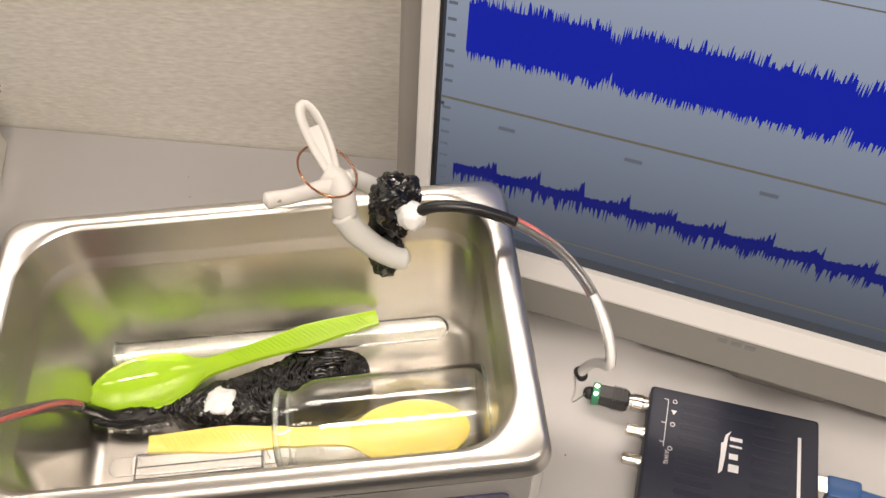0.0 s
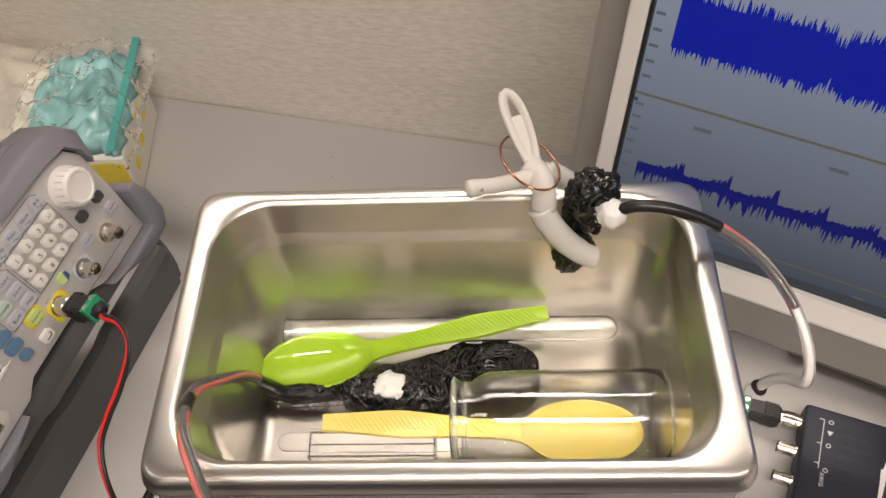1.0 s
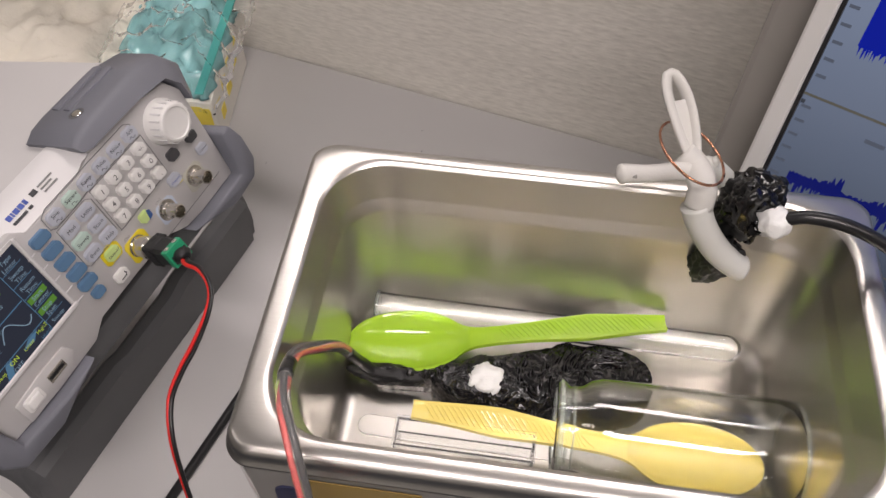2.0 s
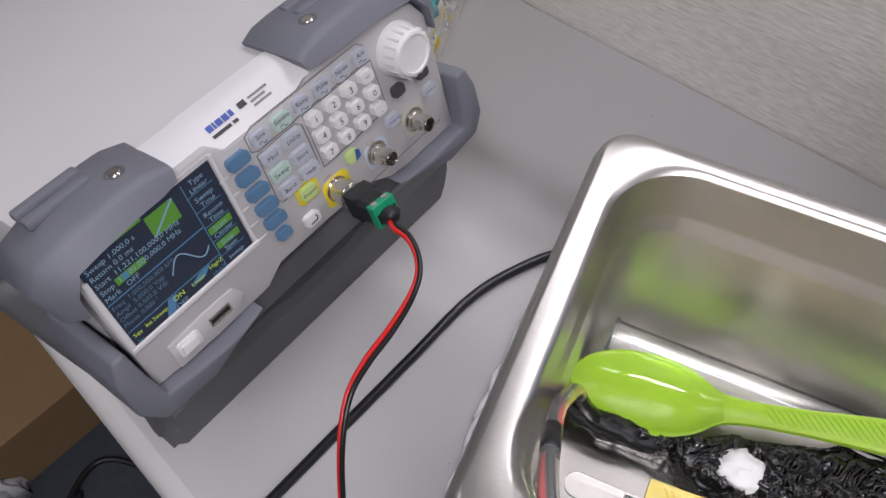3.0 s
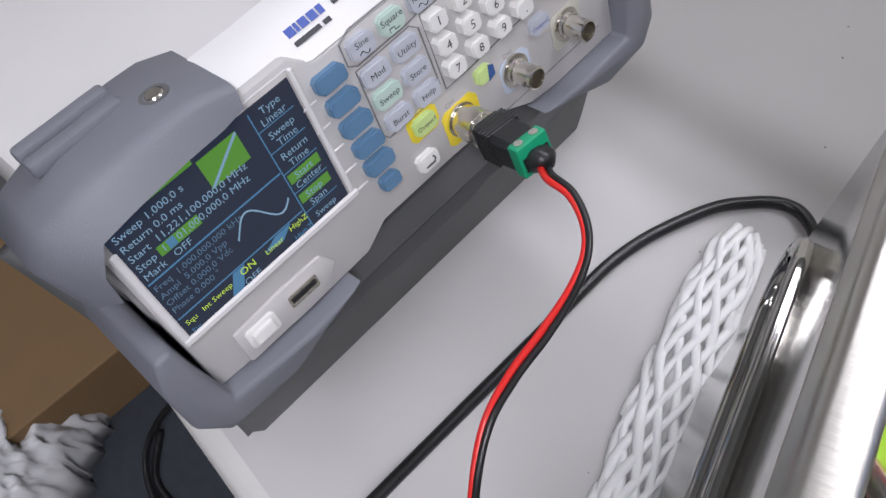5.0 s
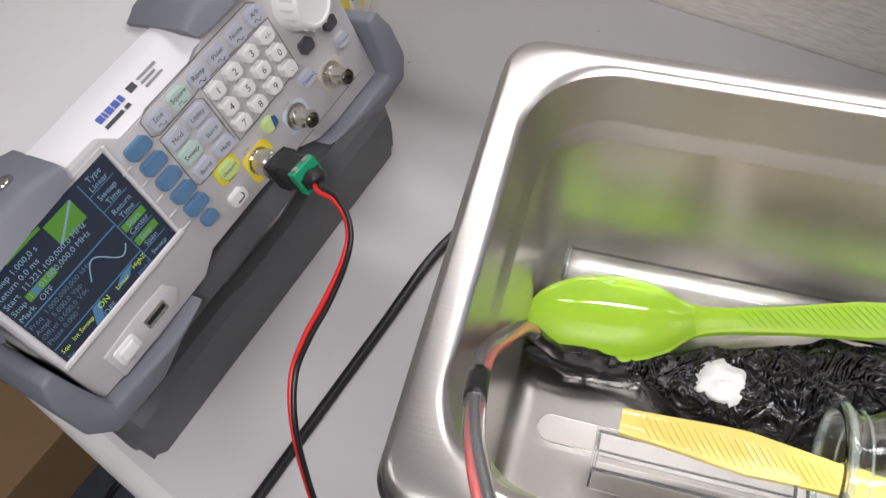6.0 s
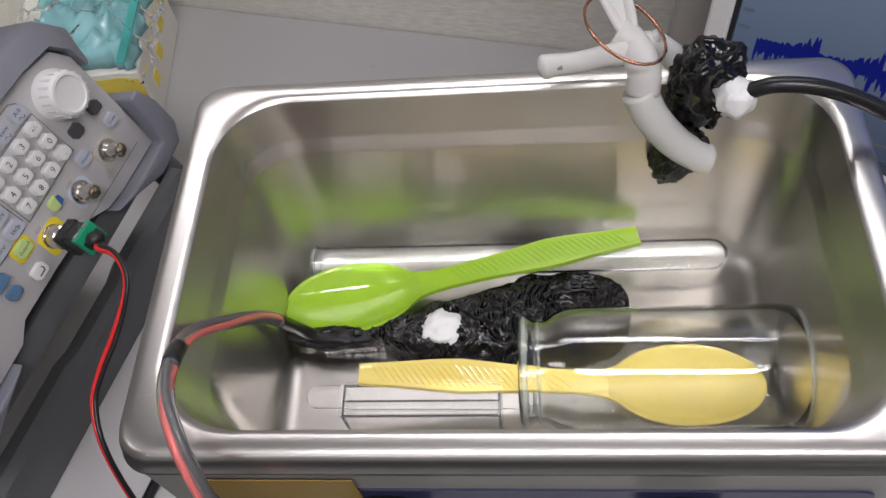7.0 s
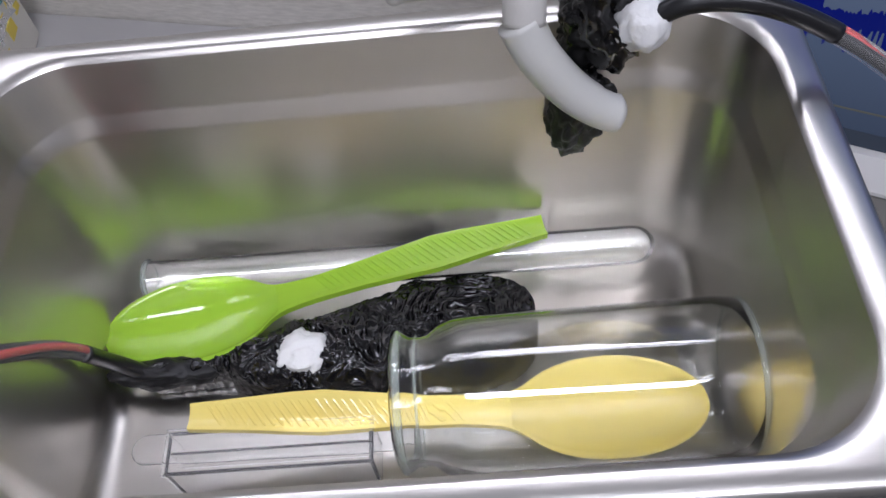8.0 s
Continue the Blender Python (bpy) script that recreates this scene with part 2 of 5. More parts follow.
# ---- mesh helpers ----
def part(name, bm, mat, parent=None, label="", smooth=False):
    """Links a bmesh as one mesh object, under a thing or a part."""
    me = bpy.data.meshes.new(name)
    bmesh.ops.recalc_face_normals(bm, faces=bm.faces[:])
    bm.to_mesh(me)
    bm.free()
    if smooth:
        me.shade_smooth() if smooth is True else smooth_by(me, smooth)
    me.materials.append(mat)
    ob = new(name, me)
    if parent:
        ob.parent = parent
    return tagged(ob, label)


def smooth_by(me, degrees):
    me.shade_smooth()
    bm = bmesh.new()
    bm.from_mesh(me)
    for e in bm.edges:
        if len(e.link_faces) == 2 and e.calc_face_angle(0) > radians(degrees):
            e.smooth = False
    bm.to_mesh(me)
    bm.free()


def thing(name, m, label, category, group="", kind=""):
    ob = new(name)
    ob.empty_display_size = 0.02
    ob.matrix_world = m
    return tagged(ob, label, category, group, kind)


def box(x0, x1, y0, y1, z0, z1, bevel=0.0, seg=2, bm=None):
    made = bm is None
    b = bmesh.new()
    bmesh.ops.create_cube(b, size=1)
    for v in b.verts:
        v.co = (x0 + (v.co.x + 0.5) * (x1 - x0), y0 + (v.co.y + 0.5) * (y1 - y0), z0 + (v.co.z + 0.5) * (z1 - z0))
    if bevel:
        bmesh.ops.bevel(b, geom=b.edges[:], offset=bevel, segments=seg, affect="EDGES", profile=0.5)
    return b if made else join(bm, b)


def join(bm, other, m=None):
    if m is not None:
        other.transform(m)
    me = bpy.data.meshes.new("tmp")
    other.to_mesh(me)
    other.free()
    bm.from_mesh(me)
    bpy.data.meshes.remove(me)
    return bm


def prism(pts, y0, y1, bevel=0.0, seg=2):
    """A polygon in x and z, drawn out along y."""
    b = bmesh.new()
    near = [b.verts.new((x, y0, z)) for x, z in pts]
    far = [b.verts.new((x, y1, z)) for x, z in pts]
    b.faces.new(near)
    b.faces.new(far[::-1])
    n = len(pts)
    for i in range(n):
        b.faces.new((near[i], far[i], far[(i + 1) % n], near[(i + 1) % n]))
    bmesh.ops.recalc_face_normals(b, faces=b.faces[:])
    if bevel:
        bmesh.ops.bevel(b, geom=b.edges[:], offset=bevel, segments=seg, affect="EDGES", profile=0.5)
    return b


def round_rect(w, d, r, n=6, cx=0.0, cy=0.0):
    pts = []
    for sx, sy, a0 in ((1, 1, 0), (-1, 1, 90), (-1, -1, 180), (1, -1, 270)):
        for i in range(n + 1):
            a = radians(a0 + 90 * i / n)
            pts.append((cx + sx * (w / 2 - r) + r * math.cos(a), cy + sy * (d / 2 - r) + r * math.sin(a)))
    return pts


def loft(loops, cap0=True, cap1=True, ring=False):
    b = bmesh.new()
    rows = [[b.verts.new(p) for p in loop] for loop in loops]
    n = len(rows[0])
    pairs = list(zip(rows, rows[1:])) + ([(rows[-1], rows[0])] if ring else [])
    for a, c in pairs:
        for i in range(n):
            b.faces.new((a[i], a[(i + 1) % n], c[(i + 1) % n], c[i]))
    if cap0 and not ring:
        b.faces.new(rows[0][::-1])
    if cap1 and not ring:
        b.faces.new(rows[-1])
    return b


def lathe(profile, seg=32, closed=False):
    """Turns (radius, height) pairs round the z axis."""
    loops = [[(r * math.cos(2 * math.pi * i / seg), r * math.sin(2 * math.pi * i / seg), z) for i in range(seg)] for r, z in profile]
    return loft(loops, ring=closed)


def spline(pts, n=8):
    """A smooth line through the given points."""
    p = [Vector(q) for q in pts]
    p = [p[0] * 2 - p[1]] + p + [p[-1] * 2 - p[-2]]
    out = []
    for i in range(1, len(p) - 2):
        for k in range(n):
            t = k / n
            a, b, c, d = p[i - 1:i + 3]
            out.append(0.5 * (2 * b + (c - a) * t + (2 * a - 5 * b + 4 * c - d) * t * t + (3 * b - a - 3 * c + d) * t ** 3))
    return out + [p[-2]]


def hose(line, radius, seg=12, flat=1.0, cap=True, ring=False):
    """A round line of constant or varying radius along points."""
    line = [Vector(q) for q in line]
    n = len(line)
    rad = radius if callable(radius) else (lambda t: radius)
    loops, side = [], None
    for i, q in enumerate(line):
        a = line[(i - 1) % n] if ring else line[max(0, i - 1)]
        c = line[(i + 1) % n] if ring else line[min(n - 1, i + 1)]
        t = (c - a).normalized()
        if side is None:
            side = t.orthogonal().normalized()
        side = (side - t * side.dot(t)).normalized()
        up = t.cross(side)
        r = rad(i / max(1, n - 1))
        loops.append([q + side * (r * math.cos(2 * math.pi * k / seg)) + up * (flat * r * math.sin(2 * math.pi * k / seg)) for k in range(seg)])
    return loft(loops, cap, cap, ring)


def cone(r0, r1, z0, z1, seg=24, bevel=0.0):
    if not bevel:
        return lathe([(r0, z0), (r1, z1)], seg)
    return lathe([(r0 - bevel, z0), (r0, z0 + bevel), (r1, z1 - bevel), (r1 - bevel, z1)], seg)


def facing(m, bm):
    bm.transform(m)
    return bm


TURN_FRONT = pose(0, 0, 0, 90)       # the z axis of a turned shape towards the front (-y)
words_made = {}


def words(text, size, bold=False):
    """A flat mesh of a word in the x, z plane, centred on the origin, seen from -y."""
    key = (text, size)
    if key not in words_made:
        cu = bpy.data.curves.new("word", "FONT")
        cu.body, cu.size, cu.align_x, cu.align_y = text, size, "LEFT", "CENTER"
        cu.resolution_u = 2
        ob = new("word", cu)
        bpy.context.view_layer.update()
        me = bpy.data.meshes.new_from_object(ob.evaluated_get(bpy.context.evaluated_depsgraph_get()))
        bpy.data.objects.remove(ob)
        bpy.data.curves.remove(cu)
        me.transform(pose(0, 0, 0, 90))
        words_made[key] = me
    return words_made[key]


def lettering(name, text, size, x, y, z, mat, parent, centre=False, m=None):
    me = words(text, size).copy()
    me.materials.clear()
    me.materials.append(mat)
    if centre and me.vertices:
        xs = [v.co.x for v in me.vertices]
        me.transform(Matrix.Translation((-(min(xs) + max(xs)) / 2, 0, 0)))
    ob = new(name, me)
    ob.parent = parent
    ob.matrix_basis = (m or Matrix()) @ pose(x, y, z)
    return ob


# ---- the room ----
def room():
    t = 0.1
    x0, x1, y0, y1, yp = -3.2, 2.8, -3.4, 2.9, 0.364
    for name, b, mat, label in (
        ("floor", box(x0 - t, x1 + t, y0 - t, y1 + t, FLOOR - t, FLOOR), CARPET, "blue-grey carpet floor below the desk"),
        ("ceiling", box(x0 - t, x1 + t, y0 - t, y1 + t, CEIL, CEIL + t), CEILING, "white ceiling board"),
        ("wall_partition", box(-1.9, 1.9, yp, yp + 0.05, FLOOR, 0.42, 0.004), WALLPAPER, "cream ribbed partition wall behind the desk"),
        ("wall_north", box(x0 - t, x1 + t, y1, y1 + t, FLOOR, CEIL), ROOM_WALL, "plain off-white room wall"),
        ("wall_south", box(x0 - t, x1 + t, y0 - t, y0, FLOOR, CEIL), ROOM_WALL, "plain off-white room wall"),
        ("wall_west", box(x0 - t, x0, y0, y1, FLOOR, CEIL), ROOM_WALL, "plain off-white room wall"),
        ("wall_east", box(x1, x1 + t, y0, y1, FLOOR, CEIL), ROOM_WALL, "plain off-white room wall")):
        ob = tagged(part(name, b, mat), label, name.split("_")[0], kind="structure")
        ob.matrix_world = DESK
    # fittings out of view, also for the added fill lamps
    for lx, ly, w in LAMPS:
        lamp = thing("ceiling_light", DESK @ pose(lx, ly, CEIL), "unseen white ceiling fitting with two fluorescent tubes", "light", "ceiling lights")
        part("housing", box(-0.62, 0.62, -0.13, 0.13, -0.05, 0, 0.006), CEILING, lamp)
        for off in (-0.07, 0.07):
            part("tube", facing(pose(-0.58, off, -0.06) @ pose(0, 0, 0, 0, 90, 0), cone(0.013, 0.013, 0, 1.16, 12)), LAMP_FACE, lamp, smooth=40)


room()


def desk():
    d = thing("desk", DESK, "light grey laminate desk with a rounded pale edge", "desk")
    # the front edge runs out from the wall, to the right
    front = lambda x: -0.118 - 0.165 * (x + 0.35)
    top = loft([[(-1.5, front(-1.5), z), (1.5, front(1.5), z), (1.5, 0.362, z), (-1.5, 0.362, z)] for z in (-0.03, 0.0)])
    part("desk_top", top, DESK_TOP, d)
    rail = [(0.0, -0.0295), (-0.006, -0.0290), (-0.0110, -0.0262), (-0.0140, -0.0215), (-0.0150, -0.015), (-0.0140, -0.0085), (-0.0110, -0.0038), (-0.006, -0.0010), (0.0, -0.0005)]
    part("edge_band", loft([[(x, front(x) + y, z) for y, z in rail] for x in (-1.5, 1.5)]), DESK_EDGE, d, "pale rounded front edge", smooth=40)
    for x in (-1.45, 1.45):
        part("leg", box(x - 0.03, x + 0.03, front(x) + 0.04, 0.32, FLOOR, -0.0305, 0.004), CASE, d)
    specks = bmesh.new()
    for i in range(26):
        x, y = random.uniform(-0.4, 0.4), random.uniform(-0.1, 0.33)
        join(specks, cone(random.uniform(0.0003, 0.0009), 0.0003, 0, 0.0004, 6), pose(x, y, 0.0002))
    tagged(part("crumbs", specks, GREY_INK), "tiny dark specks of dirt on the desk", "dirt", kind="stuff").matrix_world = DESK


desk()


# ---- the ultrasonic cleaner with its steel tank ----
RIM = 0.272


def cleaner():
    c = thing("ultrasonic_cleaner", pose(0, 0, 0), "stainless steel ultrasonic cleaner with an open rectangular tank", "cleaner")
    # one shell: curled lip, flat rim, rolled inner edge, upper wall, stacking ledge, lower wall, floor
    rows = [(0.2758, 0.1710, 0.013, RIM - 0.0112), (0.2768, 0.1720, 0.0135, RIM - 0.0104), (0.2762, 0.1714, 0.013, RIM - 0.0094),
            (0.2738, 0.1688, 0.012, RIM - 0.0084), (0.2732, 0.1682, 0.012, RIM - 0.0038), (0.2712, 0.1659, 0.012, RIM - 0.0011), (0.2675, 0.1622, 0.012, RIM - 0.0001),
            (0.2620, 0.1575, 0.018, RIM + 0.0001),
            (0.2545, 0.1515, 0.028, RIM + 0.0002), (0.2515, 0.1490, 0.030, RIM - 0.0003), (0.2490, 0.1462, 0.030, RIM - 0.0018), (0.2478, 0.1448, 0.030, RIM - 0.0045),
            (0.2432, 0.1388, 0.029, 0.2515), (0.2422, 0.1376, 0.029, 0.2497), (0.2378, 0.1324, 0.027, 0.2450), (0.2368, 0.1312, 0.026, 0.2428)]
    # rounded foot of the wall, then the flat floor
    for k in range(8):
        a = radians(90 * k / 7)
        inset = 0.009 * (1 - math.cos(a))
        rows.append((0.2310 - 2 * inset, 0.1290 - 2 * inset, 0.023 - 0.6 * inset, 0.1603 + 0.009 * (1 - math.sin(a))))
    rows.append((0.2080, 0.1060, 0.015, 0.1603))
    loops = [[(x, y, z) for x, y in round_rect(w, d, r, 10)] for w, d, r, z in rows]
    part("rim", loft(loops[:11], False, False), RIM_STEEL, c, "brushed steel rim with a curled lip", smooth=50)
    part("tank", loft(loops[10:], cap0=False), STEEL, c, "satin stainless steel tank with a stacking ledge", smooth=27)
    body = bmesh.new()
    outer = [[(x, y, z) for x, y in round_rect(w, d, r, 4)] for w, d, r, z in ((0.266, 0.161, 0.006, 0.022), (0.2702, 0.1652, 0.006, 0.026), (0.2702, 0.1652, 0.006, 0.2628))]
    join(body, loft(outer, True, False))
    part("body", body, MIRROR_STEEL, c, "mirror-polished steel housing", smooth=40)
    for x in (-0.105, 0.105):
        for y in (-0.055, 0.055):
            part("foot", facing(pose(x, y, 0), cone(0.012, 0.014, 0.0, 0.023, 16, 0.002)), BLACK, c)
    # grab handle on each end
    for s in (-1, 1):
        x = s * 0.1355
        loop = [(x + s * 0.0015, y, z) for y, z in round_rect(0.118, 0.036, 0.0178, 8, 0.010, 0.178)]
        part("grab_handle", hose(loop, 0.0032, 8, ring=True), MIRROR_STEEL, c, "pressed steel grab handle", smooth=True)
        plate = prism(round_rect(0.108, 0.026, 0.0125, 8, 0.0, 0.0), 0.0, 0.003, 0.0)
        part("handle_plate", facing(pose(x - 0.001 * s, 0.010, 0.178, 0, 0, 90), plate), MIRROR_STEEL, c)
    # front control panel
    part("front_panel", box(-0.128, 0.128, -0.0856, -0.0827, 0.05, 0.262, 0.001), GREY_AND_BEZEL_SHADE, c)
    part("label", prism(round_rect(0.236, 0.19, 0.006, 5, 0, 0.151), -0.0866, -0.0857), LABEL_BLUE, c, "dark blue control label")
    part("warning_label", box(-0.108, -0.055, -0.0871, -0.0867, 0.238, 0.259), AMBER, c, "amber warning strip")
    for x in (-0.047, 0.056):
        knob = part("dial", facing(pose(x, -0.0866, 0.226) @ TURN_FRONT, cone(0.0155, 0.013, 0, 0.014, 32, 0.0015)), BLACK, c, "black timer dial", smooth=35)
        part("pointer", box(x - 0.0006, x + 0.0006, -0.1010, -0.1004, 0.2285, 0.238), WHITE_INK, knob)


cleaner()


# ---- things in the tank ----
BOTTOM = 0.1605


def spoon(name, m, mat, label):
    """A plastic spoon along x: bowl at the low end, a fluted handle that widens and is cut square."""
    s = thing(name, m, label, "spoon", "spoons")
    mid, long, wide, deep = 0.0325, 0.0325, 0.0190, 0.0096
    neck = 0.066
    stem = [(0.0605, 0.0098, 0.0123), (0.0630, 0.0081, 0.0128), (neck, 0.0067, 0.0134), (0.0695, 0.0059, 0.0141), (0.0750, 0.0054, 0.0149), (0.0820, 0.0052, 0.0159), (0.1000, 0.0056, 0.0185),
            (0.1140, 0.0066, 0.0204), (0.1280, 0.0076, 0.0220), (0.1380, 0.0071, 0.0229), (0.1480, 0.0062, 0.0235), (0.1600, 0.0053, 0.0238), (0.1720, 0.0046, 0.0240)]
    rows = []
    for k in range(31):
        a = math.pi * (1 - k / 30 * 0.785) - 0.02
        rows.append((mid + long * math.cos(a), wide * math.sin(a), 0.0117 + 0.0004 * max(0.0, math.cos(a)) ** 2))
    rows += stem
    def hollow(x):
        u = (x - mid) / long if x < mid else (x - mid) / (neck + 0.001 - mid)
        return max(0.0009, deep * max(0.0, 1 - abs(u) ** (2.4 if x < mid else 2.0)) ** 0.75)
    def section(x, w, z):
        h = hollow(x)
        flat = 0.93 if x < neck else 0.80
        vs = [-1 + 2 * q / 20 for q in range(21)]
        up = [(x, v * w, z - h * (1 - min(1.0, abs(v) / flat) ** 2.6)) for v in vs]
        thick = 0.0012 if x < 0.055 else 0.0012 + 0.0020 * min(1.0, (x - 0.055) / 0.012)
        under = [(x, v * w * 0.985, q[2] - thick) for v, q in zip(vs, up)]
        return up + under[::-1]
    cut = [q[0] for q in rows].index(neck)
    part("bowl", loft([section(*q) for q in rows[:cut + 1]], True, False), mat, s, smooth=60)
    part("handle", loft([section(*q) for q in rows[cut:]], False, True), mat, s, "ribbed handle", smooth=60)
    ribs = bmesh.new()
    for k in range(29):
        x = 0.085 + 0.0028 * k
        n = next(q for q in range(len(stem)) if stem[q][0] > x)
        (xa, wa, za), (xb, wb, zb) = stem[n - 1], stem[n]
        t = (x - xa) / (xb - xa)
        w, z = wa + (wb - wa) * t, za + (zb - za) * t
        join(ribs, box(-0.00045, 0.00045, -w * 0.92, w * 0.92, -0.0007, -0.0001, 0.0002, 1), pose(x, 0, z, 0, -math.degrees(math.atan2(zb - za, xb - xa)), 36))
    part("ribs", ribs, mat, s)
    return s


# (low end of the bowl, far end of the handle)
def lay(a, b, roll=0.0):
    """The pose of a thing built along x, laid from a towards b."""
    a, b = Vector(a), Vector(b)
    x = (b - a).normalized()
    y = Vector((0, 0, 1)).cross(x).normalized()
    z = x.cross(y)
    return Matrix.Translation(a) @ Matrix((x, y, z)).transposed().to_4x4() @ pose(0, 0, 0, roll)


spoon("green_spoon", lay((-0.1168, 0.0235, 0.1632), (0.0560, 0.0570, 0.157)) @ Matrix.Scale(1.03, 4), GREEN_SPOON, "lime green plastic spoon lying across the black clay")
spoon("yellow_spoon", lay((0.1070, -0.0190, 0.1637), (-0.0733, -0.0180, 0.1655)) @ Matrix.Scale(1.045, 4), YELLOW_SPOON, "yellow plastic spoon pushed into the glass bottle")


def turned(m, profile, seg=40):
    return facing(m, lathe(profile, seg, closed=True))


def bottle():
    """A wide-mouthed glass bottle on its side, along +x from its mouth."""
    b = thing("glass_bottle", lay((-0.0008, -0.0175, BOTTOM + 0.0283), (0.1228, -0.0165, BOTTOM + 0.0283)) @ Matrix.Scale(1.03, 4), "clear wide-mouthed glass bottle lying on its side", "bottle")
    ax = pose(0, 0, 0, 0, 90, 0)
    outer = [(0.0212, 0.0), (0.0228, 0.001), (0.0236, 0.003), (0.0228, 0.005), (0.0216, 0.0065), (0.0214, 0.010), (0.0222, 0.0125), (0.0248, 0.016), (0.0264, 0.021), (0.0268, 0.027), (0.0268, 0.106), (0.0262, 0.112), (0.0240, 0.117), (0.0205, 0.1195), (0.012, 0.1198), (0.0005, 0.1188)]
    inner = [(0.0005, 0.1155), (0.012, 0.1160), (0.0195, 0.1155), (0.0225, 0.113), (0.0240, 0.109), (0.0246, 0.104), (0.0246, 0.028), (0.0240, 0.0225), (0.0222, 0.0175), (0.0198, 0.0135), (0.0194, 0.010), (0.0194, 0.003), (0.0200, 0.0008)]
    body = part("bottle_body", turned(ax, outer + inner), BOTTLE_GLASS, b, smooth=True)
    body.visible_shadow = False
    # rings laid over the glass to paint its edges light, where refraction goes dark
    for name, r, x, thick in (("mouth_bead", 0.0228, 0.0026, 0.0013), ("neck_ring", 0.0216, 0.0085, 0.0005), ("foot_ring", 0.0250, 0.1142, 0.0015)):
        loop = [(x, r * math.cos(math.pi * k / 20), r * math.sin(math.pi * k / 20)) for k in range(40)]
        edge = part(name, hose(loop, thick, 8, ring=True), EDGE_GLASS, b, "pale green ring that lightens the glass edge", smooth=True)
        edge.visible_shadow = False


bottle()


def test_tube():
    b = thing("test_tube", lay((-0.1065, 0.0535, BOTTOM + 0.0088), (0.1025, 0.0525, BOTTOM + 0.0088)) @ Matrix.Scale(1.06, 4), "long clear glass test tube lying along the tank wall", "tube")
    outer = [(0.0077, 0.0), (0.0083, 0.0008), (0.0083, 0.0018), (0.0075, 0.003), (0.0075, 0.188)] + [(0.0075 * math.cos(radians(a)), 0.188 + 0.0085 * math.sin(radians(a))) for a in (20, 40, 60, 78, 88)]
    inner = [(0.0064 * math.cos(radians(a)), 0.188 + 0.0070 * math.sin(radians(a))) for a in (88, 78, 60, 40, 20)] + [(0.0064, 0.188), (0.0064, 0.002)]
    ob = part("tube_body", turned(pose(0, 0, 0, 0, 90, 0), outer + inner, 28), BOTTLE_GLASS, b, smooth=True)
    ob.visible_shadow = False
    # added ring, its pale colour imitates the bright mouth of the tube
    loop = [(0.0012, 0.0077 * math.cos(math.pi * k / 14), 0.0077 * math.sin(math.pi * k / 14)) for k in range(28)]
    edge = part("mouth_rim", hose(loop, 0.0011, 8, ring=True), EDGE_GLASS, b, "pale ring that lightens the glass rim", smooth=True)
    edge.visible_shadow = False


test_tube()


def acrylic_box():
    b = thing("clear_box", lay((-0.0795, -0.0300, BOTTOM + 0.0006), (-0.009, -0.0300, BOTTOM + 0.0006)), "small clear plastic slide box standing on edge", "box")
    L, W, H, t = 0.0706, 0.0155, 0.0265, 0.0013
    for name, dims in (("side_wall", (0, L, -W / 2, -W / 2 + t, 0, H)), ("side_wall", (0, L, W / 2 - t, W / 2, 0, H)),
                       ("end_wall", (0.0001, t, -W / 2 + t, W / 2 - t, 0, H)), ("end_wall", (L - t, L, -W / 2 + t, W / 2 - t, 0, H)),
                       ("lid", (-0.0006, L + 0.0006, -W / 2 - 0.0006, W / 2 + 0.0006, H + 0.0001, H + 0.0016)), ("base", (t, L - t, -W / 2 + t, W / 2 - t, 0.0, t)),
                       ("divider", (t, L - t, -0.0005, 0.0005, 0.012, H - 0.0003))):
        ob = part(name, box(*dims, 0.00035, 1), ACRYLIC, b)
        ob.visible_shadow = False


acrylic_box()
strip = prism(round_rect(0.112, 0.0115, 0.0056, 6), 0.0, 0.0016, 0.0003, 1)
strip = tagged(part("plastic_stick", facing(pose(0, 0, 0, 90), strip), FROST), "flat frosted plastic stick with rounded ends on the tank floor", "stick")
strip.matrix_world = lay((-0.047, -0.0185, BOTTOM + 0.0018), (0.2, -0.0210, BOTTOM + 0.0018))
strip.visible_shadow = False


def lump(centre, axes, seed, rough=1.0, sub=5, flat=None, uneven=0.16):
    """A kneaded clay lump: an uneven ball with swirling folds."""
    b = bmesh.new()
    bmesh.ops.create_icosphere(b, subdivisions=sub, radius=1)
    off = Vector((seed * 3.1, seed * 1.7, seed * 0.9))
    for v in b.verts:
        d = v.co.normalized()
        shape = 1 + uneven * noise.noise(d * 1.6 + off) + uneven * 0.5 * noise.noise(d * 3.4 + off)
        q = Vector((d.x * axes[0], d.y * axes[1], d.z * axes[2])) * shape
        w = q / 0.010 + off
        twist = Vector((noise.noise(w * 0.6), noise.noise(w * 0.6 + Vector((7, 3, 1))), noise.noise(w * 0.6 + Vector((2, 9, 5))))) * 1.8
        fold = 1 - abs(noise.noise((w + twist) * 1.5)) * 2
        fine = 1 - abs(noise.noise((w + twist) * 3.6)) * 2
        q += d * (0.0016 * fold + 0.0008 * fine) * rough
        v.co = q
        if flat is not None and v.co.z < flat:
            v.co.z = flat + (v.co.z - flat) * 0.05
    bmesh.ops.translate(b, verts=b.verts[:], vec=centre)
    return b


